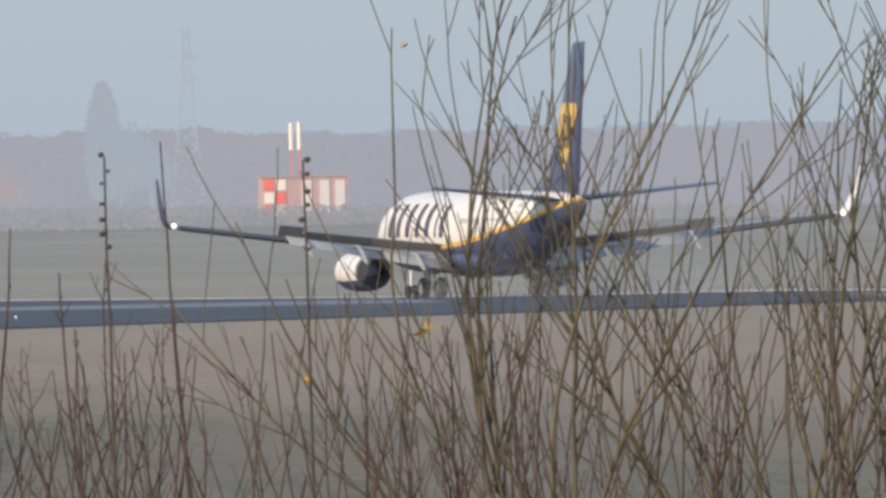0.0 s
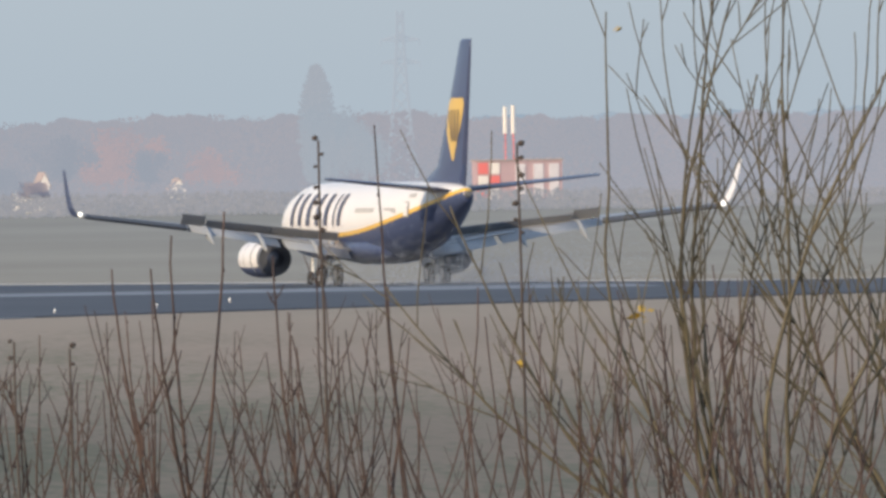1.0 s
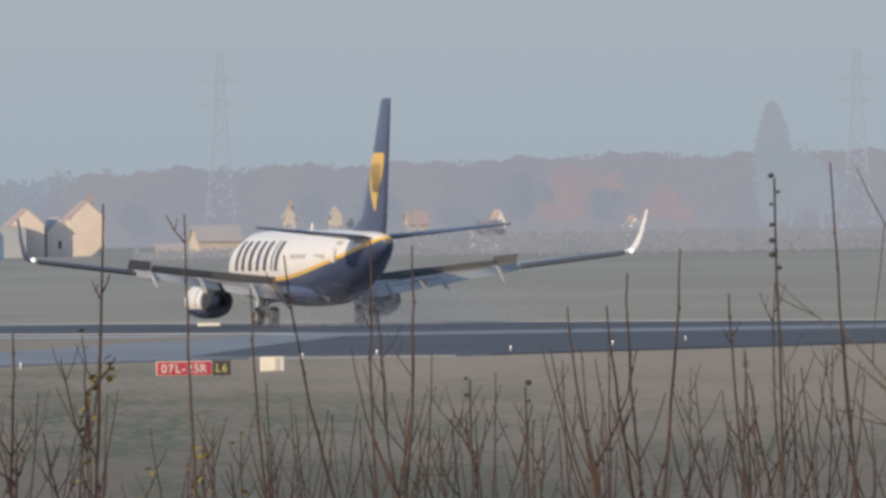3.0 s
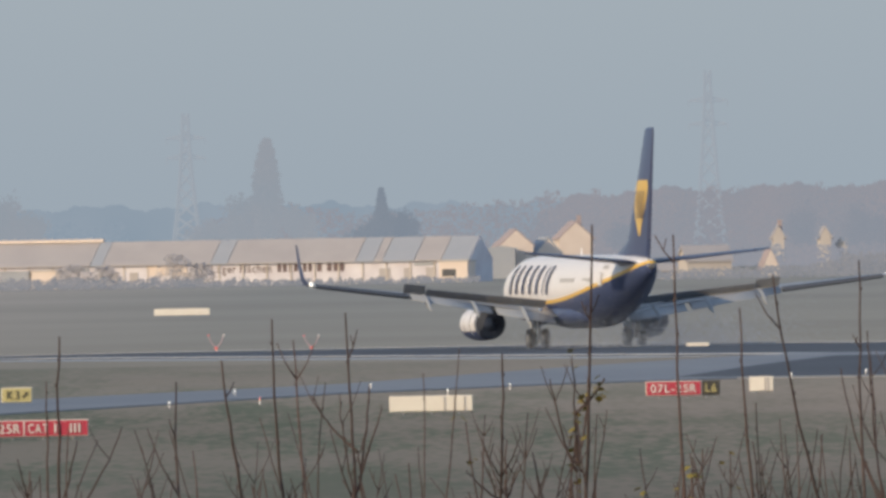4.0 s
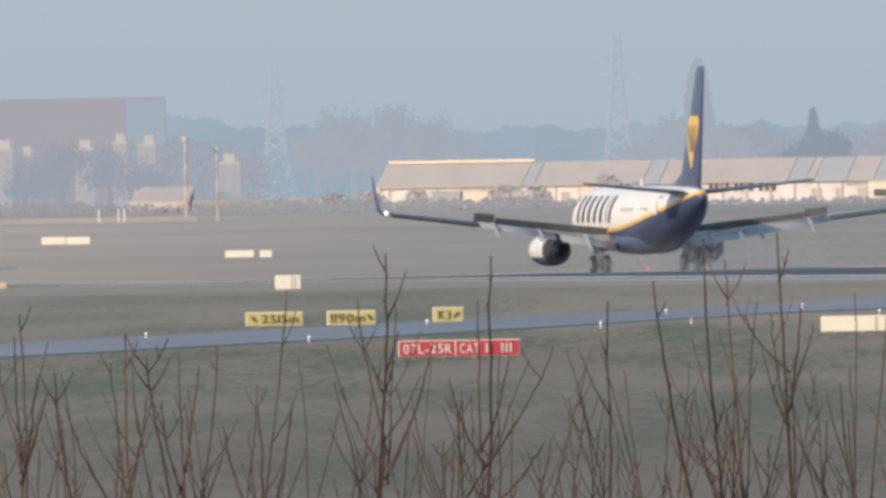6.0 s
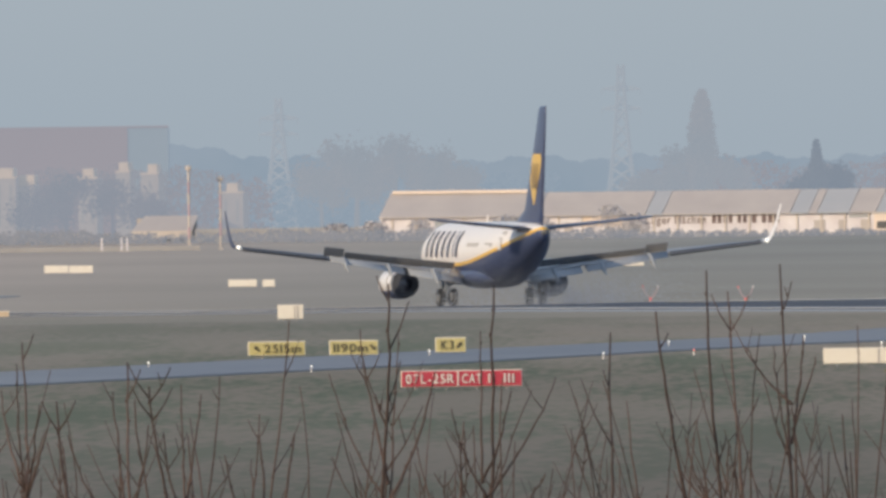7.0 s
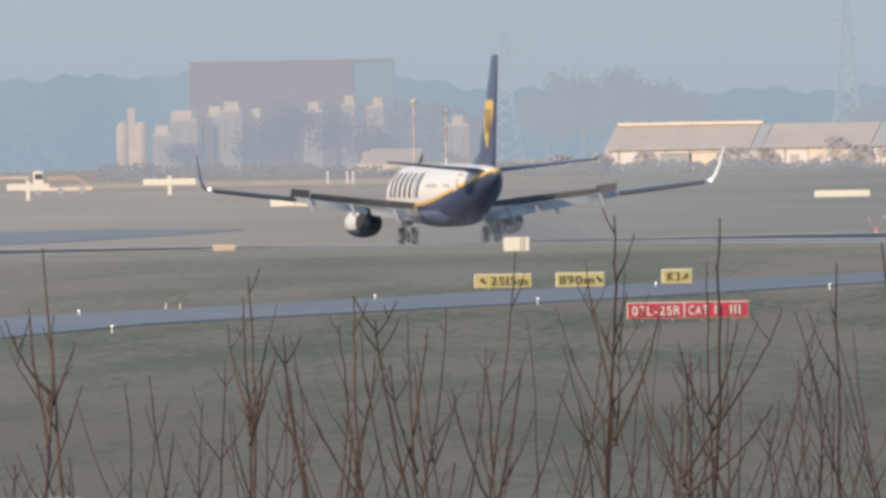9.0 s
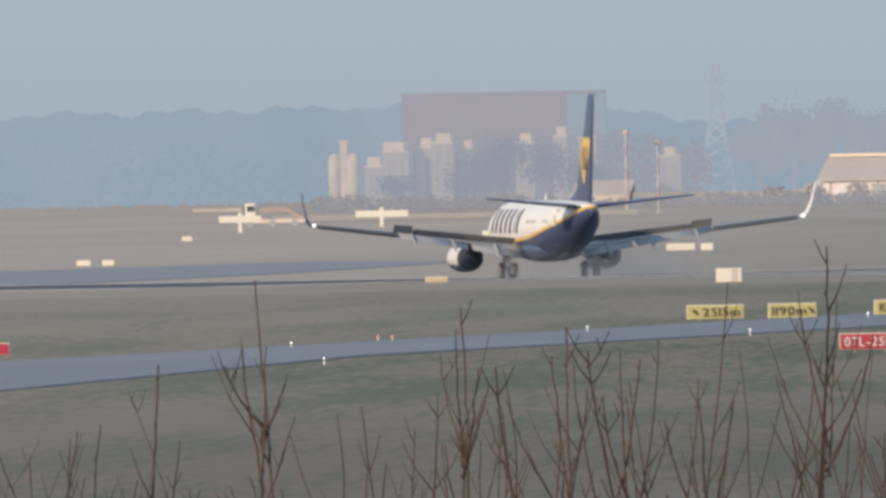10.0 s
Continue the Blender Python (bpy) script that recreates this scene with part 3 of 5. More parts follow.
            part("rim", bm, WING, tyre)
    # water thrown up behind the wheels and engines
    bm_v, bm_f = [], []
    r = random.Random(31)
    for i in range(22000):
        back = r.random() ** 0.8
        src = r.choice((-3.6, -2.5, 0.0, 2.9, 2.9, 4.8, 4.8, 6.2))
        c = Vector((src + r.gauss(0, 0.5 + 1.7 * back), 1.0 - 24 * back, abs(r.gauss(0, 0.55 + 0.75 * back)) + 0.03))
        q = r.uniform(0.008, 0.017)
        k = len(bm_v)
        for v in ((1, 1, 1), (-1, -1, 1), (-1, 1, -1), (1, -1, -1)):
            bm_v.append((c.x + v[0] * q, c.y + v[1] * q, c.z + v[2] * q))
        bm_f += [(k, k + 1, k + 3), (k, k + 2, k + 1), (k, k + 3, k + 2), (k + 1, k + 2, k + 3)]
    me = bpy.data.meshes.new("spray")
    me.from_pydata(bm_v, [], bm_f)
    me.materials.append(SPRAY)
    spray = new("spray", me)
    spray.parent = a
    tagged(spray, "pale mist of water drops behind the wheels", kind="stuff")
    # nose gear
    g = new("nose_gear")
    g.parent = a
    bm = bmesh.new()
    tube(bm, [Vector((0, 15.6, .35)), Vector((0, 15.7, 1.8))], .08, .1, 8)
    part("strut", bm, STEEL, g)
    for w in (-.2, .2):
        bm = bmesh.new()
        loft(bm, [[Vector((w + dx, 15.6 + r * math.sin(q), .34 + r * math.cos(q))) for q in (k * math.pi / 9 for k in range(18))] for dx, r in ((-.1, .2), (-.1, .3), (-.06, .34), (.06, .34), (.1, .3), (.1, .2))])
        smooth(part("wheel", bm, TYRE, g))
    # fin with its dorsal fillet
    def blade(y_le, y_te, z, t):
        c = y_le - y_te
        return [Vector((t * w, y_le - c * u, z)) for u, w in ((0, 0), (.05, .3), (.25, .5), (.55, .42), (.85, .15), (1, .03), (.85, -.15), (.55, -.42), (.25, -.5), (.05, -.3))]
    bm = bmesh.new()
    loft(bm, [blade(-8.6, -18.2, 5.0, .5), blade(-9.9, -18.25, 5.45, .52), blade(-12.5, -18.45, 6.1, .5), blade(-14.95, -19.1, 9.0, .4), blade(-17.6, -19.85, 12.45, .26), blade(-18.0, -19.9, 12.6, .12)])
    fin = smooth(part("tail_fin", bm, BLUE, a, "navy fin with a yellow emblem"))
    bm = bmesh.new()
    loft(bm, [blade(-17.45, -18.55, 6.2, .14), blade(-19.5, -19.75, 12.2, .06)])
    part("rudder_edge", bm, MARK, a)
    # emblem: a plain shield shape with dark strokes
    for s in (-1, 1):
        bm = bmesh.new()
        def skin(y, z, proud):
            f = (z - 6.1) / 6.35
            le, te = -12.5 - 5.1 * f, -18.45 - 1.4 * f
            u = min(max((le - y) / (le - te), 0.02), 0.98)
            w = np.interp(u, (0, .05, .25, .55, .85, 1), (0, .3, .5, .42, .15, .03)) * (.5 - .24 * f)
            return bm.verts.new((s * (w + proud), y, z))
        edge = ((9.6, -16.0, -18.3), (9.3, -15.5, -18.4), (8.9, -15.35, -18.2), (8.4, -15.2, -17.9), (7.9, -15.25, -17.5), (7.4, -15.45, -17.1), (6.9, -15.8, -16.7), (6.4, -16.15, -16.4))
        rows = []
        for z, y0, y1 in edge:
            rows.append([skin(y0 + (y1 - y0) * k / 6, z, 0.02) for k in range(7)])
        for p, q in zip(rows, rows[1:]):
            for k in range(6):
                bm.faces.new((p[k], p[k + 1], q[k + 1], q[k]))
        emb = part("emblem", bm, GOLD, fin, "plain yellow shield-shaped emblem")
        for k in range(4):
            bm = bmesh.new()
            vs = []
            for z in (9.0, 8.2, 7.4):
                y = -15.75 - 0.6 * k * (1 - (9.0 - z) * 0.28) - (9.0 - z) * 0.25
                vs.append([skin(y, z, 0.07), skin(y - 0.13, z, 0.07)])
            for p, q in zip(vs, vs[1:]):
                bm.faces.new((p[0], p[1], q[1], q[0]))
            part("emblem_stroke", bm, MARK, fin)
    bm = bmesh.new()
    loft(bm, [blade(1.2, 0.75, 5.3, .08), blade(1.05, 0.75, 5.75, .05)])
    part("blade_antenna", bm, WHITE, a)
    bm = bmesh.new()
    tube(bm, [Vector((0, -18.55, 4.66)), Vector((0, -18.9, 4.7))], .2, .14, 12)
    part("tail_exhaust", bm, DARK, a)
    return a


plane = airliner()


# ---- airfield signs ----
def sign(x, y, w, h, face, text, label, letter=None, split=None, group="airfield signs", seams=0, arrow=None):
    z = level(x, y)
    s = thing("airfield_sign", x, y, z - 0.02, label, "sign", group, turn=math.degrees(-math.atan2(x, y)))
    bm = bmesh.new()
    cuboid(bm, 0, 0, 0.1, w, 0.22, h, 0.02)
    part("housing", bm, S_WHT if face != S_BLK else S_BLK, s)
    bm = bmesh.new()
    cuboid(bm, 0, -0.125, 0.1 + 0.025, w - 0.05, 0.02, h - 0.05)
    part("face_panel", bm, face, s)
    n = max(2, int(w / 0.9))
    for i in range(n):
        bm = bmesh.new()
        tube(bm, [Vector((-w / 2 + w * (i + .5) / n, 0, 0)), Vector((-w / 2 + w * (i + .5) / n, 0, 0.12))], .04, .04, 8)
        part("leg", bm, GALV, s)
    for i in range(seams):
        block("seam", -w / 2 + w * (0.66 + 0.12 * i), -0.145, 0.12, 0.05, 0.03, h - 0.06, CONC, s)
    for body, mid, wide in text:
        letters(body, h * 0.8, letter, s, (mid - 0.5) * w, -0.165, 0.1 + h * 0.22, wide * w)
    if arrow:
        # a small arrow at one end: place along the sign and its turn
        mid, turn = arrow
        bm = bmesh.new()
        k = h * 0.26
        for a, b in (((-k, -.09 * h), (k * .3, .09 * h)), ):
            bm.faces.new([bm.verts.new((u, 0, v)) for u, v in ((a[0], a[1]), (b[0], a[1]), (b[0], b[1]), (a[0], b[1]))])
        bm.faces.new([bm.verts.new((u, 0, v)) for u, v in ((k * .2, -k * .7), (k, 0), (k * .2, k * .7))])
        bmesh.ops.rotate(bm, cent=(0, 0, 0), matrix=Matrix.Rotation(radians(-turn), 3, "Y"), verts=bm.verts)
        bmesh.ops.translate(bm, vec=((mid - .5) * w, -.17, .1 + h * .5), verts=bm.verts)
        part("arrow", bm, letter, s)
    if split is not None:
        block("divider", -w / 2 + w * split, -0.15, 0.12, 0.04, 0.03, h - 0.05, LET_W, s)
    return s


sign(-11.65, 825, 3.66, 0.50, S_RED, [("07L-25R", .24, .40), ("CAT", .585, .16), ("II", .745, .05), ("III", .89, .085)], "long red mandatory sign with white lettering in the grass", LET_W, split=0.47)
sign(-14.05, 969, 1.09, 0.53, S_YEL, [("K3", .38, .40)], "small yellow taxiway sign with black lettering", LET_K, arrow=(.78, 45))
sign(-17.35, 962, 1.72, 0.52, S_YEL, [("1190m", .43, .70)], "yellow distance sign reading 1190 metres", LET_K, arrow=(.89, -45))
sign(-20.1, 964, 2.02, 0.50, S_YEL, [("2515m", .60, .64)], "yellow distance sign reading 2515 metres", LET_K, arrow=(.15, 135))
sign(0.55, 894, 2.72, 0.52, S_WHT, (), "long plain cream sign turned away, with seams", seams=3)
sign(12.15, 958, 0.84, 0.52, S_WHT, (), "short plain cream sign turned away, with seams", seams=2)
sign(8.95, 945, 1.92, 0.50, S_RED, [("07L-25R", .5, .82)], "red mandatory sign with white runway numbers", LET_W)
sign(10.24, 945, 0.62, 0.50, S_BLK, [("L6", .5, .6)], "small black taxiway sign with yellow lettering", S_YEL)
sign(-24.05, 1183, 1.12, 0.62, S_WHT, (), "short cream sign beside the runway, with seams", seams=2)
sign(-91.4, 3167, 2.75, 0.86, S_WHT, (), "broad cream sign beyond the runway catching the sun", group="far signs", seams=0)
sign(-88.3, 3158, 2.75, 0.86, S_WHT, (), "broad cream sign beyond the runway catching the sun", group="far signs")
sign(-61.2, 2773, 2.9, 0.72, S_WHT, (), "broad cream sign beyond the runway catching the sun", group="far signs")
sign(-58.4, 2766, 1.25, 0.72, S_WHT, (), "small cream sign beyond the runway", group="far signs")
sign(-26.6, 3160, 6.4, 0.78, S_WHT, (), "very long cream sign beyond the runway catching the sun", group="far signs")
sign(-49.4, 1593, 1.3, 0.34, S_TAN, (), "low pale tan sign beside the runway", group="far signs")
sign(-118.2, 2693, 1.39, 0.56, S_WHT, (), "small cream sign beyond the runway catching the sun", group="far signs")
sign(-115.6, 2689, 1.16, 0.55, S_WHT, (), "small cream sign beyond the runway catching the sun", group="far signs")
sign(-40.7, 867, 0.50, 0.39, S_RED, (), "small red sign with a plain face beside the taxiway", group="far signs")
sign(-130.3, 3250, 1.2, 0.55, S_WHT, (), "small cream sign beyond the runway catching the sun", group="far signs")
sign(16.2, 1560, 1.3, 0.4, S_WHT, (), "low pale marker beside the runway", group="far signs")


# ---- taxiway and runway edge lights ----
def edge_light(x, y, red=False, size=0.78):
    z = level(x, y)
    e = thing("edge_light", x, y, z, "red and white obstruction light in the grass" if red else "small white taxiway edge light on its stem", "airfield light", "edge lights")
    bm = bmesh.new()
    tube(bm, [Vector((0, 0, 0)), Vector((0, 0, 0.04)), Vector((0, 0, 0.2 * size))], .05 * size, .02 * size, 10)
    part("stem", bm, RW_WHT, e)
    # lens glow stands for the sun's glint on it
    bm = bmesh.new()
    bmesh.ops.create_uvsphere(bm, u_segments=12, v_segments=8, radius=0.042 * size, matrix=Matrix.Translation((0, 0, 0.25 * size)))
    part("lens", bm, REDLAMP if red else LAMP, e)
    return e


for x, y in ((-23.6, 924), (-17.6, 898), (-14.7, 962), (-8.4, 940), (-6.5, 993), (-28.8, 819), (-32.0, 880), (1.2, 975), (3.5, 1000), (-1.6, 1012), (17.2, 1042), (22.5, 1052), (27.0, 1075), (30.5, 1098), (14.2, 1030)):
    edge_light(x, y)
for x, y in ((-29.4, 900), (-29.9, 901), (-5.35, 950)):
    edge_light(x, y, red=True)

# ---- red and white forked posts ----
def forked_post(x, y):
    z = level(x, y)
    f = thing("forked_post", x, y, z, "slim red and white forked post beyond the runway", "marker post", "forked posts")
    for i in range(3):
        bm = bmesh.new()
        tube(bm, [Vector((0, 0, 0.22 * i)), Vector((0, 0, 0.22 * i + 0.22))], .11, .1, 8)
        part("post_band", bm, RW_RED if i != 1 else RW_WHT, f)
    for s in (-1, 1):
        bm = bmesh.new()
        tube(bm, [Vector((0, 0, .62)), Vector((s * .3, 0, .9)), Vector((s * .5, 0, 1.35))], .035, .03, 8)
        part("arm", bm, HUT_RED, f)
        bm = bmesh.new()
        bmesh.ops.create_uvsphere(bm, u_segments=8, v_segments=6, radius=.07, matrix=Matrix.Translation((s * .5, 0, 1.4)))
        part("lens", bm, RW_WHT if s > 0 else RW_RED, f)


forked_post(-12.8, 1781)
forked_post(-6.9, 1860)


# ---- warehouse ----
def warehouse():
    w = thing("warehouse", 9.0, 4239, level(9, 4239), "long white-walled warehouse with pale and slate sheet roof", "warehouse", turn=-18)
    L, deep, eave, ridge = 86.0, 11.0, 3.55, 7.1
    block("wall", -L / 2 + 0.0, deep / 2 + 0.5, 0, L, deep, eave, WASHED, w, "washed white wall with dark lettering")
    # roof in bays, from the near end to the far end
    bays = ((0, 4.6, ROOFD), (4.6, 9.0, ROOFP), (9.0, 14.2, ROOFD), (14.2, 15.6, ROOFP), (15.6, 18.6, ROOFD), (18.6, 39.5, ROOFP), (39.5, 42.3, ROOFD), (42.3, 60.0, ROOFP), (60.0, 62.0, ROOFD), (62.0, 86.0, ROOFP))
    for a, b, m in bays:
        bm = bmesh.new()
        ring = lambda x: [Vector((-x, -0.2, eave - .05)), Vector((-x, deep / 2, ridge)), Vector((-x, deep + .8, eave - .05)), Vector((-x, deep + .8, eave - .25)), Vector((-x, deep / 2, ridge - .22)), Vector((-x, -0.2, eave - .25))]
        loft(bm, [ring(a + .05), ring(b - .05)])
        part("roof_bay", bm, m, w, "slate grey roof bay" if m is ROOFD else "pale sheet roof bay")
    bm = bmesh.new()
    loft(bm, [[Vector((xx, .1, eave)), Vector((xx, deep / 2, ridge - .1)), Vector((xx, deep + .4, eave))] for xx in (-.12, .05)])
    part("gable", bm, WASHED, w, "washed white gable end")
    block("ridge_cap", -73.5, deep / 2, ridge, 24, 0.9, 0.45, CREAM, w, "pale ridge cap")
    # writing on the wall that cannot be read: plain bars
    foot = -1.22 - level(9, 4239)
    letters("Lager Fl\u00e4chen", 1.75, OLDMARK, w, -37.4, 0.47, foot, 9.8, "dark faded lettering")
    rng = random.Random(5)
    x = 20.6
    while x < 31.5:
        wide = rng.choice((0.55, 0.6, 0.7))
        block("wall_bar", -x - wide / 2, 0.46, foot, wide, 0.08, 1.25, OLDMARK, w)
        x += wide + rng.choice((0.3, 0.35, 0.9))
    block("wall_panel", -49.5, 0.44, foot - 0.3, 6.5, 0.1, 1.9, CREAM, w, "pale cream wall panel")
    for x, wide in ((6.5, 1.6), (10.4, 1.0), (14.0, 1.8), (55.0, 1.4), (58.5, 2.0), (66.0, 1.5), (71.0, 2.2)):
        block("wall_opening", -x, 0.45, 0.6, wide, 0.1, 1.7, ROOFP, w)
    for x in (5.5, 62):
        block("window", -x - 2, 0.45, 2.6, 3.4, 0.12, 0.5, ROOFD, w)
    for i in range(22):
        block("pilaster", -2 - i * 3.9, 0.42, 0, 0.25, 0.2, eave - .3, PALE, w)
    a = thing("annex", 8.6, 4232, level(9, 4232), "low cream annex with one dark window", "annex", turn=-18)
    block("wall", -2.3, 2, 0, 4.6, 4, 3.1, CREAM, a)
    block("roof", -2.3, 2, 3.1, 4.9, 4.3, 0.25, PALE, a)
    block("window", -3.0, -0.02, 0.9, 2.2, 0.1, 1.1, GLASS, a)
    b = thing("annex", -56.5, 4250, level(-56, 4250), "small sunlit cream annex against the warehouse", "annex", turn=-14)
    block("wall", 0, 0, 0, 4.4, 3, 2.7, CREAM, b)
    block("roof", 0, 0, 2.7, 4.7, 3.3, 0.2, PALE, b)
    c = thing("annex", -61.3, 4252, level(-61, 4252), "grey lean-to beside the warehouse", "annex", turn=-14)
    block("wall", 0, 0, 0, 4.6, 3, 2.6, ROOFD, c)
    block("roof", 0, 0, 2.6, 4.9, 3.3, 0.2, ROOFD, c)


warehouse()


# ---- houses ----
def house(x, y, w, d, eave, ridge, turn, wall, roof, label, gable_front=True, windows=2, chimney=False, z=None):
    h = thing("house", x, y, level(x, y) if z is None else z, label, "house", "far houses", turn=turn)
    bm = bmesh.new()
    if gable_front:
        sec = [(-w / 2, 0), (w / 2, 0), (w / 2, eave), (0, ridge), (-w / 2, eave)]
        loft(bm, [[Vector((a, yy, b)) for a, b in sec] for yy in (-d / 2, d / 2)])
    else:
        sec = [(-d / 2, 0), (d / 2, 0), (d / 2, eave), (0, ridge), (-d / 2, eave)]
        loft(bm, [[Vector((xx, a, b)) for a, b in sec] for xx in (-w / 2, w / 2)])
    part("wall", bm, wall, h)
    for s in (-1, 1):
        bm = bmesh.new()
        if gable_front:
            e = w / 2 + .3
            lo = eave - (ridge - eave) / (w / 2) * .3
            q = [(s * e, lo), (0, ridge + .02), (0, ridge + .28), (s * e, lo + .26)]
            loft(bm, [[Vector((a, yy, b)) for a, b in q] for yy in (-d / 2 - .02, d / 2 + .3)])
        else:
            e = d / 2 + .3
            lo = eave - (ridge - eave) / (d / 2) * .3
            q = [(s * e, lo), (0, ridge + .02), (0, ridge + .28), (s * e, lo + .26)]
            loft(bm, [[Vector((xx, a, b)) for a, b in q] for xx in (-w / 2 - .3, w / 2 + .3)])
        part("roof", bm, roof, h)
    for i in range(windows):
        xx = -w / 2 + w * (i + .5) / windows
        win = block("window", xx, -d / 2 - .01, eave * .35, min(1.1, w * .12), .1, 1.2, GLASS, h)
        block("sill", xx, -d / 2 - .06, eave * .35 - .1, min(1.3, w * .15), .2, .1, PALE, win)
    if chimney:
        block("chimney", w * .2, d * .1, ridge - .8, .7, .7, 1.9, TILE, h)
    return h


house(16.3, 4380, 5.4, 9, 5.2, 7.6, 6, CREAM, TILE, "sunlit cream gabled house with a brown roof", windows=0)
house(21.2, 4384, 4.2, 7, 3.9, 6.2, 12, CREAM, ROOFD, "sunlit cream house with a slate roof beside the warehouse", windows=1)
house(14.2, 4372, 4.6, 5, 4.6, 4.9, 0, ROOFD, ROOFD, "low slate grey outbuilding beside a house", windows=0)
house(26.0, 4402, 5.4, 9, 6.2, 8.7, 6, CREAM, TILE, "tall sunlit cream house with a brown hipped roof", windows=0, chimney=True)
house(46.0, 4300, 7.0, 8, 2.4, 4.6, 10, PALE, ROOFP, "low pale house with a light roof", gable_front=False, windows=0)
house(56.0, 4300, 2.6, 5, 1.2, 4.0, 8, CREAM, TILE, "small steep cream gable at the field's edge", windows=0)
house(38.0, 4200, 4.4, 3, 1.3, 2.1, 8, PALE, ROOFP, "low pale shed at the field's edge", gable_front=False, windows=0)
house(59.4, 4440, 1.8, 3, 5.8, 7.4, 4, PALE, ROOFP, "narrow pale house end with a tall gable", windows=0, chimney=True)
house(69.3, 4600, 1.8, 6, 5.4, 6.8, 4, PALE, ROOFP, "white gable glimpsed between trees", windows=0)
house(72.3, 4602, 1.6, 6, 4.2, 5.2, 0, PALE, ROOFP, "white gable glimpsed between trees", windows=0)
house(90.5, 4400, 4.6, 7, 2.6, 4.6, 8, RW_WHT, TILE, "white house with a red-brown roof at the wood's edge", gable_front=False, windows=0)
house(93.2, 4440, 1.7, 5, 4.4, 6.2, 10, RW_WHT, TILE, "narrow white gable behind a house", windows=0)
house(83.0, 4602, 3.4, 6, 4.0, 6.0, 8, PALE, TILE, "pale house with a brown roof among trees", gable_front=False, windows=0)
house(119.2, 4600, 2.4, 5, 3.2, 4.6, 8, RW_WHT, TILE, "small white gable at the wood's edge", windows=0)


# ---- red and white chequered hut with its aerials ----
def chequered_hut():
    h = thing("equipment_hut", 172.6, 4680, level(172, 4680), "red and white chequered equipment hut beyond the airfield", "hut", turn=6)
    block("wall", 7.4, 3, 0, 14.8, 5.5, 6.7, HUT_RED, h, "dull red wall, greyed for haze")
    for i in range(2):
        for k in range(3):
            block("panel", 1.15 + i * 2.0, 0.2, 0.15 + k * 2.2, 1.7, 0.2, 1.9, RW_WHT if (i + k) % 2 else RW_RED, h)
    for x in (7.6, 10.7, 13.4):
        block("panel", x, 0.2, 0.5, 1.7, 0.2, 5.7, WASHED, h)
    block("roof", 7.4, 3, 6.7, 15.2, 6, 0.3, TILE, h)
    for x, z in ((5.2, 9.0), (6.6, 9.2)):
        bm = bmesh.new()
        tube(bm, [Vector((x, 1, 6.9)), Vector((x, 1, 11.5))], .12, .12, 8)
        part("aerial_mast", bm, RW_RED, h)
        bm = bmesh.new()
        tube(bm, [Vector((x, 1, 11.4)), Vector((x, 1, 11.5 + z - 4.5))], .38, .36, 12)
        part("aerial", bm, RW_WHT, h)
    block("base", 7.4, 0.05, 0, 15, .3, .3, CONC, h)


chequered_hut()


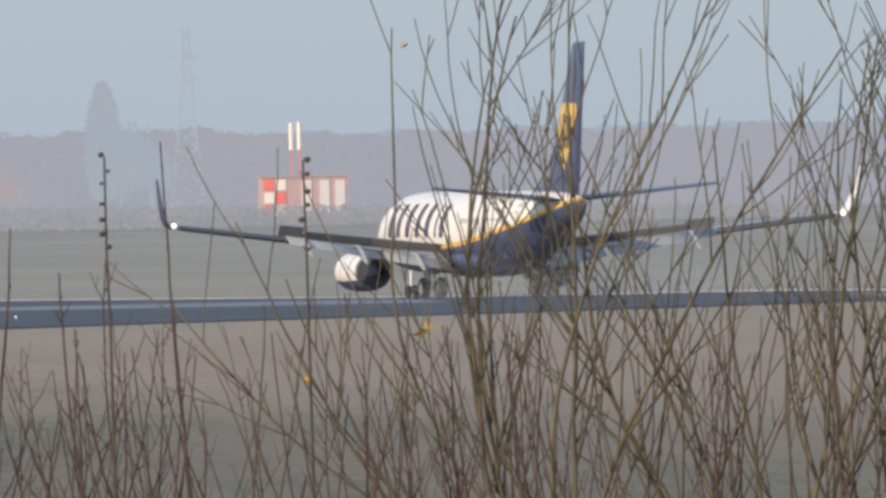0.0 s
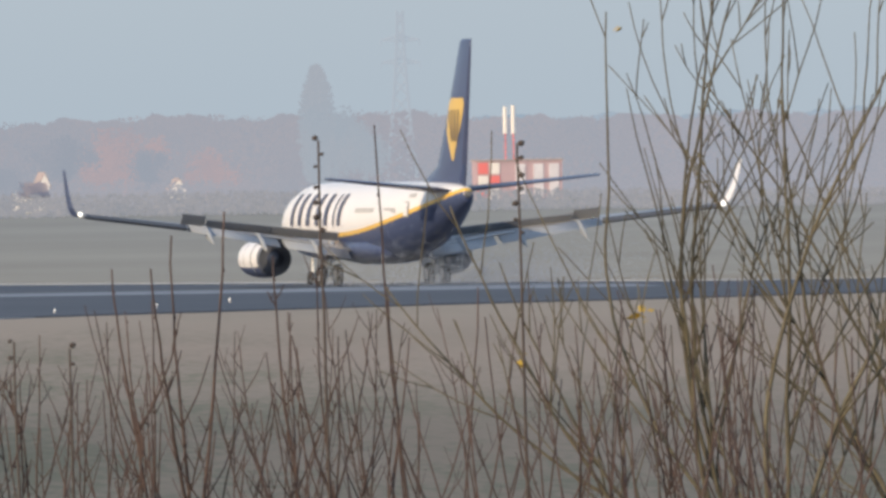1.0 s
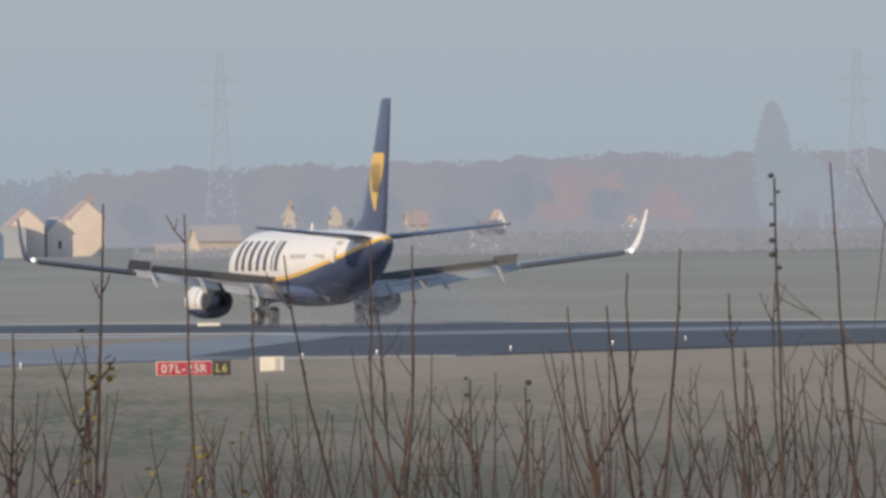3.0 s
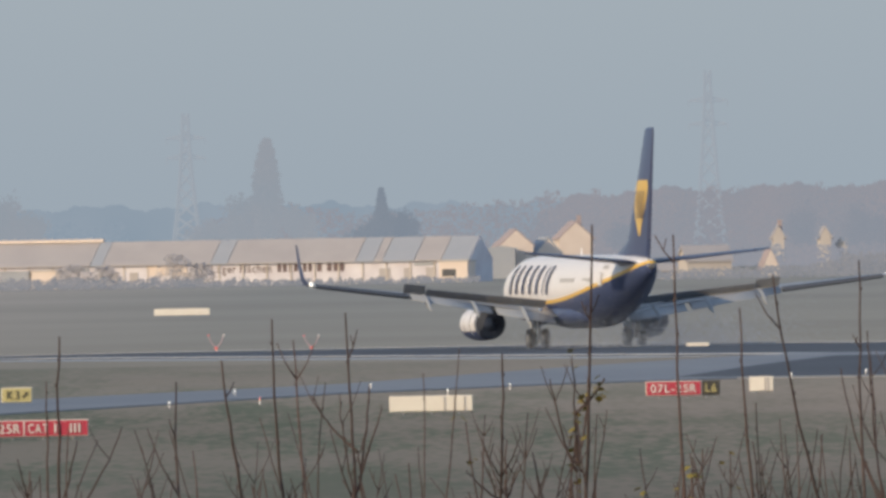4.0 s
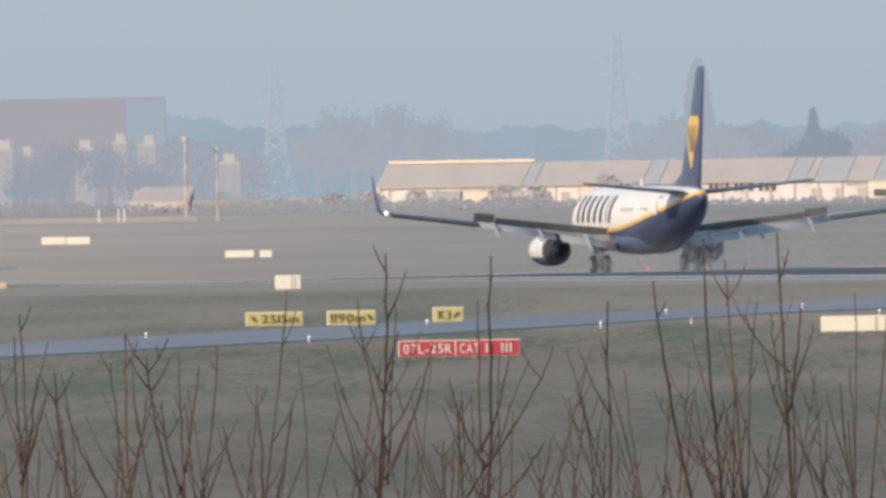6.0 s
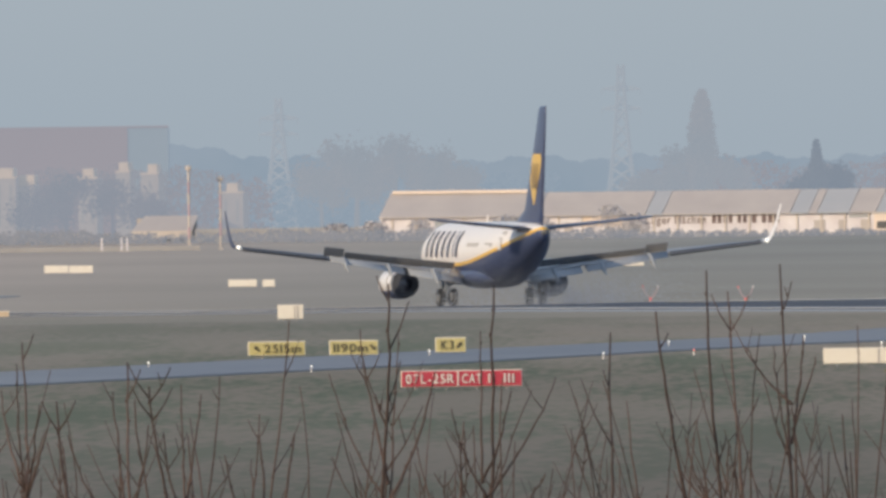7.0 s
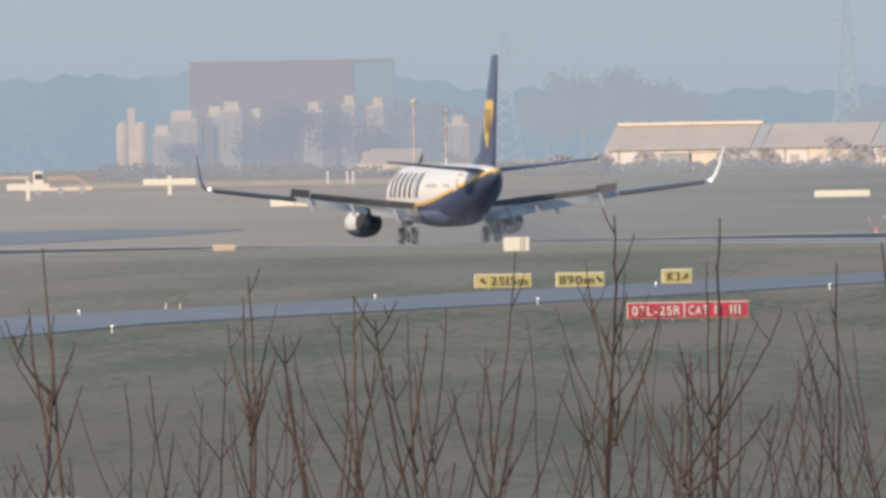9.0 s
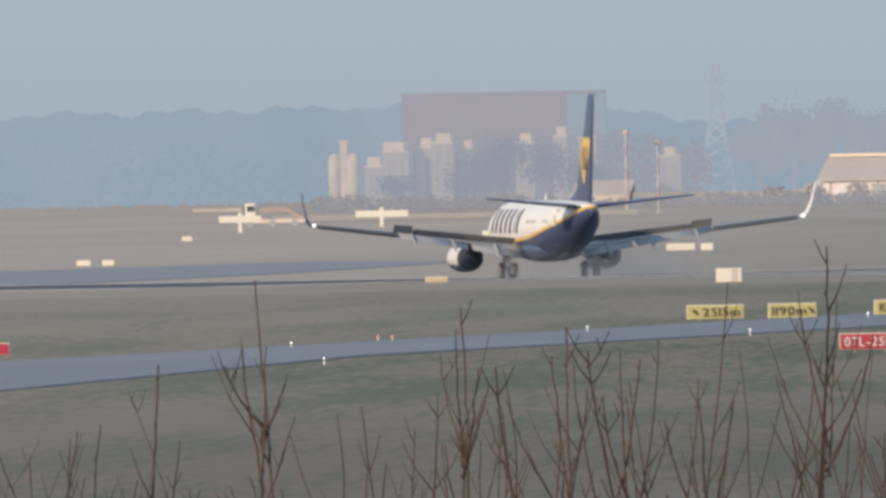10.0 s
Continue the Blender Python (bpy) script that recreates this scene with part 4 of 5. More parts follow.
# ---- large block on the skyline, pale buildings in front of it ----
def skyline():
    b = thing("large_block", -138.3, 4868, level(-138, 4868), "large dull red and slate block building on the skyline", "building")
    block("wall", -3.6, 0, 0, 29.0, 10, 18.6, BRICK, b, "dull red cladding with haze as a glow")
    # right end in a bluer tone, flush with the red part
    block("blue_end", 14.5, 0.2, 0, 7.2, 10, 18.62, SLATE, b, "slate blue end of the block")
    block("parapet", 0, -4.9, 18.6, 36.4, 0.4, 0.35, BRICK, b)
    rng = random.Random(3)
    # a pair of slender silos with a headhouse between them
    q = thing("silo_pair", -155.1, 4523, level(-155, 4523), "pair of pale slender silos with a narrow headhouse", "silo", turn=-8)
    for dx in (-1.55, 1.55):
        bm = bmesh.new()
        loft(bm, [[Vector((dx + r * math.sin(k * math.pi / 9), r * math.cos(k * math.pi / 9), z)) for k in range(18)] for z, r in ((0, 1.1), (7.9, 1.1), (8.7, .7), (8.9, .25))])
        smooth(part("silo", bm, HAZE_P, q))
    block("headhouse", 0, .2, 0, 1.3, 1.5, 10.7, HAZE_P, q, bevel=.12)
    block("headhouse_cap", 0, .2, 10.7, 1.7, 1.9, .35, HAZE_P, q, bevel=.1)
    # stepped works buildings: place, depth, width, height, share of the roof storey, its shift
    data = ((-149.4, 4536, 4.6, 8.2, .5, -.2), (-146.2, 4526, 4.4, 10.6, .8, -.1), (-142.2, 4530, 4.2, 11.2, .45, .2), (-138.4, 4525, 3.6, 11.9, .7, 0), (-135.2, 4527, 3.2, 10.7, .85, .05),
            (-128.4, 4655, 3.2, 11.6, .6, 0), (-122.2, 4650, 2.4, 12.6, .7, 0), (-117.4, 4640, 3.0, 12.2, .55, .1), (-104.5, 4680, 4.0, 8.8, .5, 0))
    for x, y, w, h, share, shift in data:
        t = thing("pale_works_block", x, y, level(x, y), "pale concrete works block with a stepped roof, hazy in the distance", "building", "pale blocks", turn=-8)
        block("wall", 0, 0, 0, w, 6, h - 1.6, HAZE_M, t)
        # paler roof storey puts the sunlit top into the colour
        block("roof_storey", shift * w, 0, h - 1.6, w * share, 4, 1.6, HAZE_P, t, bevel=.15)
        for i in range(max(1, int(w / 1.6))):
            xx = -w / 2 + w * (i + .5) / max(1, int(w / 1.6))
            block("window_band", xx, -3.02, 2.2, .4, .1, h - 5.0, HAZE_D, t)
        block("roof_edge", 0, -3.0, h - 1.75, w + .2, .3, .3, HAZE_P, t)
    s = thing("open_shed", -108.5, 4363, level(-108, 4363), "pale shed with a sloping roof on posts", "shed", turn=-6)
    bm = bmesh.new()
    loft(bm, [[Vector((x0, -2.5, 1.6)), Vector((x1, 2.0, 4.0)), Vector((x1, 2.0, 3.75)), Vector((x0, -2.5, 1.3))] for x0, x1 in ((-5.2, -3.4), (4.6, 5.0))])
    part("roof", bm, ROOFP, s)
    block("fascia", -.2, -2.55, .35, 9.6, .15, 1.25, PALE, s)
    for x in (-4.6, -1.5, 1.6, 4.4):
        block("post", x, -2.2, 0, .25, .25, 1.4, PALE, s)
    block("back_wall", 0, 2.2, 0, 9.6, .3, 3.6, CONC, s)


skyline()


def striped_mast(x, y, h, bands):
    m = thing("striped_mast", x, y, level(x, y), "slender red and white banded mast", "mast", "banded masts")
    for i in range(bands):
        bm = bmesh.new()
        tube(bm, [Vector((0, 0, h * i / bands)), Vector((0, 0, h * (i + 1) / bands))], .2 - .03 * i / bands, .2 - .03 * (i + 1) / bands, 8)
        part("band", bm, PALE if i % 2 == 0 else HUT_RED, m)
    block("base", 0, 0, -.02, .9, .9, .25, CONC, m)
    bm = bmesh.new()
    bmesh.ops.create_uvsphere(bm, u_segments=10, v_segments=6, radius=.5, matrix=Matrix.Translation((0, 0, h + .3)) @ Matrix.Diagonal((1, .6, .8, 1)))
    part("dish", bm, PALE, m)


striped_mast(-94.0, 3918, 11.4, 7)
striped_mast(-89.6, 3922, 9.8, 5)


def t_board(x, y, w):
    t = thing("post_board", x, y, level(x, y), "pale board on a single post, facing the airfield", "board", "boards on posts", turn=3)
    block("board", 0, 0, 1.35, w, .15, .85, S_WHT, t, bevel=.02)
    block("post", 0, .05, 0, .5, .3, 2.6, S_WHT, t, bevel=.02)
    block("foot", 0, .05, -.02, 1.1, .7, .14, CONC, t)


t_board(-118.6, 3598, 6.9)
t_board(-133.0, 3487, 5.4)


def loader():
    v = thing("airport_loader", -138.0, 3700, level(-138, 3700), "white and orange airport loader parked beyond the taxiway", "vehicle", turn=4)
    block("chassis", 1.5, 0, .5, 8.2, 2.4, .5, CREAM, v)
    block("cab", -1.7, 0, 1.0, 1.3, 2.2, 2.2, RW_WHT, v, bevel=.1)
    block("rear_boom", -6.2, 0, 2.15, 6.6, .5, .4, PALE, v, "pale level boom", bevel=.05)
    block("windscreen", -1.7, -1.12, 2.1, 1.0, .06, .7, GLASS, v)
    bm = bmesh.new()
    loft(bm, [[Vector((x, -.9, z)), Vector((x, .9, z)), Vector((x, .9, z + .55)), Vector((x, -.9, z + .55))] for x, z in ((-.6, 1.9), (3.2, 2.0), (5.0, .9), (5.8, .2))])
    part("boom", bm, TILE, v, "pale orange sloping boom")
    for x in (-1.8, 1.2, 4.2):
        bm = bmesh.new()
        loft(bm, [[Vector((x + .48 * math.sin(q), yy, .48 + .48 * math.cos(q))) for q in (k * math.pi / 8 for k in range(16))] for yy in (-1.25, -.9)])
        part("wheel", bm, ROOFD, v)


loader()
w = tagged(block("low_wall", -118, 3900, level(-118, 3900), 52, .4, 0.7, OLDWALL, None, bevel=.03), "long low grey wall at the airfield's far edge", "wall")
for x in (-105.5, -102.7, -101.9):
    p = thing("marker_post", x, 3880, level(x, 3880), "thin pale marker post at the airfield's far edge", "post", "marker posts")
    block("post", 0, 0, 0, .26, .26, 2.0, WASHED, p, bevel=.03)
    block("foot", 0, 0, 0, .6, .6, .2, CONC, p)
w = tagged(block("perimeter_wall", -80, 4330, level(-80, 4330), 46, .4, 1.9, OLDWALL, None, bevel=.03), "grey perimeter wall before distant woods", "wall")


# ---- power pylons on the skyline ----
def pylon(x, y, h, arms, spread):
    p = thing("power_pylon", x, y, level(x, y), "tall grey lattice power pylon, faint in the haze", "pylon", "power pylons", turn=-4)
    n = 11
    def half(u):
        return 0.5 + 2.6 * (1 - u) ** 1.6
    for sx in (-1, 1):
        for sy in (-1, 1):
            bm = bmesh.new()
            tube(bm, [Vector((sx * half(k / n), sy * half(k / n), h * k / n)) for k in range(n + 1)], .3, .2, 4)
            part("leg", bm, FAR_STEEL, p)
    bm = bmesh.new()
    for k in range(n):
        a, b = half(k / n), half((k + 1) / n)
        for s in (-1, 1):
            for yy in (-1, 1):
                tube(bm, [Vector((s * a, yy * a, h * k / n)), Vector((-s * b, yy * b, h * (k + 1) / n))], .15, .15, 4)
    tagged(part("lattice", bm, FAR_STEEL, p), kind="stuff")
    for f in arms:
        bm = bmesh.new()
        for s in (-1, 1):
            for dz in (0, .9):
                tube(bm, [Vector((0, 0, h * f + dz)), Vector((s * spread, 0, h * f + .2))], .2, .13, 4)
            tube(bm, [Vector((s * spread, 0, h * f + .2)), Vector((s * spread, 0, h * f - .9))], .08, .08, 4)
        part("cross_arm", bm, FAR_STEEL, p)


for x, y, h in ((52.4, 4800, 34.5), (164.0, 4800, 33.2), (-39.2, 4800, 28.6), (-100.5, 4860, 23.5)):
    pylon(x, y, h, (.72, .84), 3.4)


# ---- distant woods ----
def tree(x, y, h, wide, material, label, rng, shape="round", n=150, z=None):
    t = thing("tree", x, y, level(x, y) if z is None else z, label, "tree", "distant trees")
    bm = bmesh.new()
    tube(bm, [Vector((0, 0, 0)), Vector((rng.uniform(-.2, .2), 0, h * .4)), Vector((rng.uniform(-.4, .4), 0, h * .85))], .035 * h, .006 * h, 6)
    for i in range(6):
        a, u = rng.uniform(0, 6.28), rng.uniform(.3, .6)
        tube(bm, [Vector((0, 0, h * u)), Vector((math.cos(a) * wide * .25, math.sin(a) * wide * .25, h * (u + .14))), Vector((math.cos(a) * wide * .38, math.sin(a) * wide * .3, h * (u + .3)))], .012 * h, .004 * h, 4)
    part("trunk", bm, material, t)
    bm = bmesh.new()
    lobes = [(rng.gauss(0, .24) * wide, rng.gauss(0, .2) * wide, h * rng.uniform(.4, .84), wide * rng.uniform(.09, .17)) for _ in range(9)]
    for i in range(int(n * 14)):
        u = rng.random()
        if shape == "cone":
            r = wide / 2 * (1 - u) ** .9 + .15
            z = h * (.08 + .92 * u)
        elif shape == "poplar":
            r = wide / 2 * math.sin(math.pi * min(1, .12 + u * .86)) ** .6
            z = h * (.15 + .85 * u)
        else:
            r, z = 0, 0
        a, q = rng.uniform(0, 6.28), math.sqrt(rng.random())
        c = Vector((math.cos(a) * r * q, math.sin(a) * r * q, z))
        if not r:
            lx, ly, lz, lr = lobes[i % 9]
            c = Vector((lx + rng.gauss(0, lr), ly + rng.gauss(0, lr), min(lz + rng.gauss(0, lr), h)))
        s = rng.uniform(.3, 1.0) * (0.026 * h + .15)
        d = [Vector((rng.uniform(-1, 1), rng.uniform(-1, 1), rng.uniform(-.8, 1))) * s for _ in range(4)]
        vs = [bm.verts.new(c + v) for v in d]
        for f in ((0, 1, 2), (0, 1, 3), (0, 2, 3), (1, 2, 3)):
            bm.faces.new([vs[k] for k in f])
    tagged(part("crown", bm, material, t), kind="stuff")
    return t


rng = random.Random(11)


def wood(name, x0, x1, y, top, material, label, step=1.4, jag=.8, seed=1, fine=.62):
    """A far belt of woodland: many clumps under an uneven top line."""
    r = random.Random(seed)
    bm = bmesh.new()
    x = x0
    while x < x1:
        h = top(x) + r.uniform(-jag, jag * .8) - level(x, y)
        for i in range(int(h * 5 / fine ** 2)):
            u = r.random() ** .8
            c = Vector((x + r.gauss(0, step * (.75 - .45 * u)), y + r.uniform(-12, 12), level(x, y) + h * u * .97))
            s = r.uniform(.4, 1.1) * (1.25 - .55 * u) * fine
            vs = [bm.verts.new(c + Vector((r.uniform(-1, 1), r.uniform(-1, 1), r.uniform(-.8, 1))) * s) for _ in range(4)]
            for f in ((0, 1, 2), (0, 1, 3), (0, 2, 3), (1, 2, 3)):
                bm.faces.new([vs[k] for k in f])
        x += step
    ob = part(name, bm, material, None)
    return tagged(ob, label, "woods", kind="stuff")


def skyline_top(xs, zs):
    return lambda x: float(np.interp(x, xs, zs))


# farthest band: plain backdrop, its haze put in as glow
def ridge(name, y, x0, x1, top, material, label):
    bm = bmesh.new()
    r = random.Random(9)
    prev = None
    x = x0
    while x <= x1:
        h = top(x) + .45 * math.sin(x * .31) + .35 * math.sin(x * .83 + 1) + r.uniform(-.25, .25)
        row = [bm.verts.new((x, y, -6)), bm.verts.new((x, y, h)), bm.verts.new((x, y + 12, h)), bm.verts.new((x, y + 12, -6))]
        if prev:
            for k in range(4):
                bm.faces.new((prev[k], prev[(k + 1) % 4], row[(k + 1) % 4], row[k]))
        prev = row
        x += .7
    return tagged(part(name, bm, material, None), label, "woods", kind="structure")


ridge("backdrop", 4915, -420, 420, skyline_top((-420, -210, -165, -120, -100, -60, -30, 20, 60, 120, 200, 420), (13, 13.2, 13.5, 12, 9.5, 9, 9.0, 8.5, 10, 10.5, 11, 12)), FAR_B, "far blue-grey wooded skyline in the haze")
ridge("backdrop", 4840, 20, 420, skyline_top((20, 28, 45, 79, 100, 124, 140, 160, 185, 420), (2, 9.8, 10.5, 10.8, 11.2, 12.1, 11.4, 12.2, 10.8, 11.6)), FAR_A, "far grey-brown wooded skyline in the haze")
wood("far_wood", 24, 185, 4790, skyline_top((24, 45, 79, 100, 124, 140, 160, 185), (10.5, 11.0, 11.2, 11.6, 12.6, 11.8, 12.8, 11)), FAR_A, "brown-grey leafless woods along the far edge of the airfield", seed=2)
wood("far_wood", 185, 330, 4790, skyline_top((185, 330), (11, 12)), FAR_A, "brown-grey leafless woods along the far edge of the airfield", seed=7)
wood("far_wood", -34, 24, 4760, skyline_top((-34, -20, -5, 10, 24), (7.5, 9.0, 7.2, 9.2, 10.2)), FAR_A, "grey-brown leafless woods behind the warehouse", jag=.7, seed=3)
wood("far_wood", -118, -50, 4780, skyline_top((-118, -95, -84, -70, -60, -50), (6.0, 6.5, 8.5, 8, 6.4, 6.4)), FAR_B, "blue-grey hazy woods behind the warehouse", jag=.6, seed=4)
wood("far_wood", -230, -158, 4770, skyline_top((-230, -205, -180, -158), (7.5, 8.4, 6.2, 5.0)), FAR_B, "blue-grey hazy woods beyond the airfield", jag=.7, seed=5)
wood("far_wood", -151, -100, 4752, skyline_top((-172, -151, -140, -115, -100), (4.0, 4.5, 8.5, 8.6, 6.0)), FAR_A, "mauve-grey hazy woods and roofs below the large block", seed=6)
# the hedge glows to stand for the haze before it
HEDGE = mat("hazed_hedge", (0.03, 0.03, 0.028), (0.045, 0.04, 0.036), scale=0.2, rough=1.0, spec=0.0, glow=((0.232, 0.245, 0.275), (0.285, 0.282, 0.300)))
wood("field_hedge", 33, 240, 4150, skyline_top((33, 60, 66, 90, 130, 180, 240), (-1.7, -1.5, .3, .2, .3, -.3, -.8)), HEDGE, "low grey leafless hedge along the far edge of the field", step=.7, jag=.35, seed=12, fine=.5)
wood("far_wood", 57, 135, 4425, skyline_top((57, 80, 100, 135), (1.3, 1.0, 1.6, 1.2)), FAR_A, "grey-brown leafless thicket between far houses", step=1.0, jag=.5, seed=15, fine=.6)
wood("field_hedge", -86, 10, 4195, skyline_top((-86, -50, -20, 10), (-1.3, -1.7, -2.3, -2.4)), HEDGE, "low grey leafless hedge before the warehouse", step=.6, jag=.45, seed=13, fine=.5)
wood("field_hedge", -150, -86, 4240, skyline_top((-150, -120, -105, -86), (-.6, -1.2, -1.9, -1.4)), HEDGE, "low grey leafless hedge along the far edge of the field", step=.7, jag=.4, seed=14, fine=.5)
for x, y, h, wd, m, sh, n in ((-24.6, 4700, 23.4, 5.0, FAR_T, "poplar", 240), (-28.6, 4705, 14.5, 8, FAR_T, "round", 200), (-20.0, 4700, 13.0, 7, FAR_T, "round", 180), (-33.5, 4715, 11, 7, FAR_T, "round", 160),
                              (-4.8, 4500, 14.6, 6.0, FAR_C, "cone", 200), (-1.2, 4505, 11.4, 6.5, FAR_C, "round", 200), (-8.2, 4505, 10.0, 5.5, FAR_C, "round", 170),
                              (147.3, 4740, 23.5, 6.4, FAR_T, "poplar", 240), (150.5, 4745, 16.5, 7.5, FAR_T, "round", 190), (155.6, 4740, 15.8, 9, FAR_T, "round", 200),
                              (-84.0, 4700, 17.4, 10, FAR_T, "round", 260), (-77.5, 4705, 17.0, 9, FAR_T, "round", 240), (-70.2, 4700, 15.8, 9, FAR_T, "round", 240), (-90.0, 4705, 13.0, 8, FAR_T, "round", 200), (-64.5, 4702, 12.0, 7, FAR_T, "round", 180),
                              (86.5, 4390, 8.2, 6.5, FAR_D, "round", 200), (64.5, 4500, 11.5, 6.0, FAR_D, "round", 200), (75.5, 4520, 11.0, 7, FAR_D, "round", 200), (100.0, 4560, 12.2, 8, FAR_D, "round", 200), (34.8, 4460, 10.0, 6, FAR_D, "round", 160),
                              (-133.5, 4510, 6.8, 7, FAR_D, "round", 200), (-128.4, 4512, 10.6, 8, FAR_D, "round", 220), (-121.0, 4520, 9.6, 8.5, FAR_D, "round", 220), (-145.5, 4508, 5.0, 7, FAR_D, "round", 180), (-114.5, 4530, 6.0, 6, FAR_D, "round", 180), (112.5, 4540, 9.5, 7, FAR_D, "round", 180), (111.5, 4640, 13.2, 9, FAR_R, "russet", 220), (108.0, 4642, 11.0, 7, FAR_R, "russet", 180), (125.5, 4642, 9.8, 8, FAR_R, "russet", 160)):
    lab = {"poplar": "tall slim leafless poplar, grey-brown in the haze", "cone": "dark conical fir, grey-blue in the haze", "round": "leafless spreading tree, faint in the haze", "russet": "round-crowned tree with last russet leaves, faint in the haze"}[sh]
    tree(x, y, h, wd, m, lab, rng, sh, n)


def scrub(x, y, h, w, r):
    s = thing("scrub_bush", x, y, level(x, y), "leafless grey scrub bush before the warehouse", "bush", "scrub bushes")
    bm = bmesh.new()
    for i in range(900):
        a, u = r.uniform(0, 6.28), r.random()
        q = math.sqrt(r.random()) * w / 2 * math.sqrt(1 - u * u * .85)
        c = Vector((math.cos(a) * q, math.sin(a) * q, h * u))
        vs = [bm.verts.new(c + Vector((r.uniform(-1, 1), r.uniform(-1, 1), r.uniform(-1, 1))) * r.uniform(.15, .42)) for _ in range(3)]
        bm.faces.new(vs)
    tagged(part("twiggery", bm, SCRUB, s), kind="stuff")
    bm = bmesh.new()
    for i in range(5):
        a = r.uniform(0, 6.28)
        tube(bm, [Vector((0, 0, 0)), Vector((math.cos(a) * w * .2, math.sin(a) * w * .2, h * .6))], .1, .04, 4)
    tagged(part("stem_clump", bm, SCRUB, s), kind="stuff")


for x, h, w in ((-66, 3.0, 6), (-52.5, 3.6, 7), (-47.5, 3.4, 6), (-36.5, 5.0, 7), (-32.5, 3.6, 5), (-73, 2.8, 6), (-79, 2.6, 6)):
    scrub(x, 4222 + (-x) * .32, h, w, rng)


# ---- shrubs on the slope of the lookout ----
def shoot(base, low, tip, r, thick, side=1.0, bow=0.0):
    """One upright shoot: from the shrub's foot to its tip, gently bent, with short rising side twigs."""
    bm = bmesh.new()
    n = 16
    pts = []
    ph, am = r.uniform(0, 6.28), r.uniform(.0008, .0028)
    for i in range(n + 1):
        u = i / n
        if u < .3:
            p = base.lerp(low, u / .3)
        else:
            v = (u - .3) / .7
            p = low.lerp(tip, v)
            p.x += bow * v * (1 - v) * 4
        p.x += am * math.sin(ph + u * 9) * (1 if 0 < i else 0)
        pts.append(p + Vector((r.gauss(0, .0012), r.gauss(0, .002), 0)))
    tube(bm, pts, thick * 1.7, thick * .62, 6)
    for i in range(5, n):
        if r.random() < .36 * side:
            # side twigs in pairs, straight at first and then rising
            ln = r.uniform(.06, .25) * (1.25 - i / n)
            a = r.uniform(.35, .7)
            for s in r.choice(((-1,), (1,), (-1, 1))):
                p = pts[i].lerp(pts[i + 1], r.random() * .3)
                q = p + Vector((s * math.sin(a), r.uniform(-.2, .2), math.cos(a))) * ln * .55
                e = q + Vector((s * math.sin(a * .7), 0, math.cos(a * .7))) * ln * .6
                tube(bm, [p, q, e], thick * .66, thick * .4, 5)
                if r.random() < .3:
                    tube(bm, [q, q + Vector((-s * ln * .1, 0, ln * .4))], thick * .45, thick * .34, 4)
        if r.random() < .4:
            b = pts[i] + Vector((r.choice((-1, 1)) * thick * .9, 0, 0))
            tube(bm, [b, b + Vector((0, 0, .008))], thick * .7, thick * .3, 4)
    return bm, pts


def leaf(bm, p, size, r):
    """A small curled leaf of two folded halves."""
    a = r.uniform(0, 6.28)
    x = Vector((math.cos(a), math.sin(a), r.uniform(-.4, .2))) * size
    y = Vector((-math.sin(a), math.cos(a), r.uniform(-.2, .6))) * size * .55
    z = Vector((0, 0, -size * .5))
    vs = [bm.verts.new(p + q) for q in (Vector((0, 0, 0)), x * .5 + y + z * .3, x * 1.1 + z, x * .5 - y + z * .5, x * .5 + z * .1)]
    for f in ((0, 1, 4), (1, 2, 4), (2, 3, 4), (3, 0, 4)):
        bm.faces.new([vs[k] for k in f])


# tall shoots: place across, height of tip, slant
TALL = ((-2.51, 9.48, -.01), (-2.25, 9.67, .04), (-1.85, 9.59, .01), (-1.67, 9.49, .05), (-1.52, 9.57, .01), (-1.47, 9.52, .06), (-1.03, 9.71, -.03), (-.77, 9.71, -.02),
        (-.54, 9.59, 0), (-.43, 9.64, .07), (-.32, 9.73, .03), (-.27, 9.68, .03), (-.15, 9.74, .02), (.20, 9.64, -.01), (.41, 9.93, -.03), (.56, 9.91, .02), (.70, 9.75, .04),
        (.77, 9.82, .14), (1.0, 9.84, 0), (1.09, 9.83, -.02), (1.38, 9.70, .08), (1.46, 9.70, .08), (1.51, 9.77, .03), (1.62, 9.82, -.05), (1.74, 9.72, .05), (2.05, 10.0, .05))
# forks: place across, height of the fork, height of its tips, lean of the outer shoots in degrees
FORKS = ((-2.22, 9.35, 9.62, -27, 21), (-1.84, 9.32, 9.57, -18, 32), (-1.51, 9.23, 9.54, -31, 9), (-1.40, 9.27, 9.55, -20, 12), (-1.24, 9.22, 9.46, -28, 17), (-1.05, 9.30, 9.66, -29, 26),
         (-.86, 9.15, 9.48, -18, 46), (-.80, 9.27, 9.60, -19, 35), (-.30, 9.18, 9.45, -36, 13), (-.13, 9.42, 9.63, -32, 25), (.19, 9.28, 9.48, -38, 30), (.37, 9.48, 9.66, -30, 30),
         (.37, 9.14, 9.50, -21, 36), (.67, 9.06, 9.47, -11, 10), (.85, 9.10, 9.49, -25, 17), (1.06, 9.25, 9.72, -18, 8), (1.23, 9.34, 9.50, -31, 17), (1.43, 9.37, 9.68, -23, 14), (1.87, 9.23, 9.62, -15, 21))
DENSE = skyline_top((-3.2, -2.4, -1.9, -1.2, -.6, .2, .8, 1.3, 2.0, 2.8, 3.6), (9.26, 9.33, 9.40, 9.50, 9.44, 9.46, 9.47, 9.52, 9.58, 9.62, 9.62))


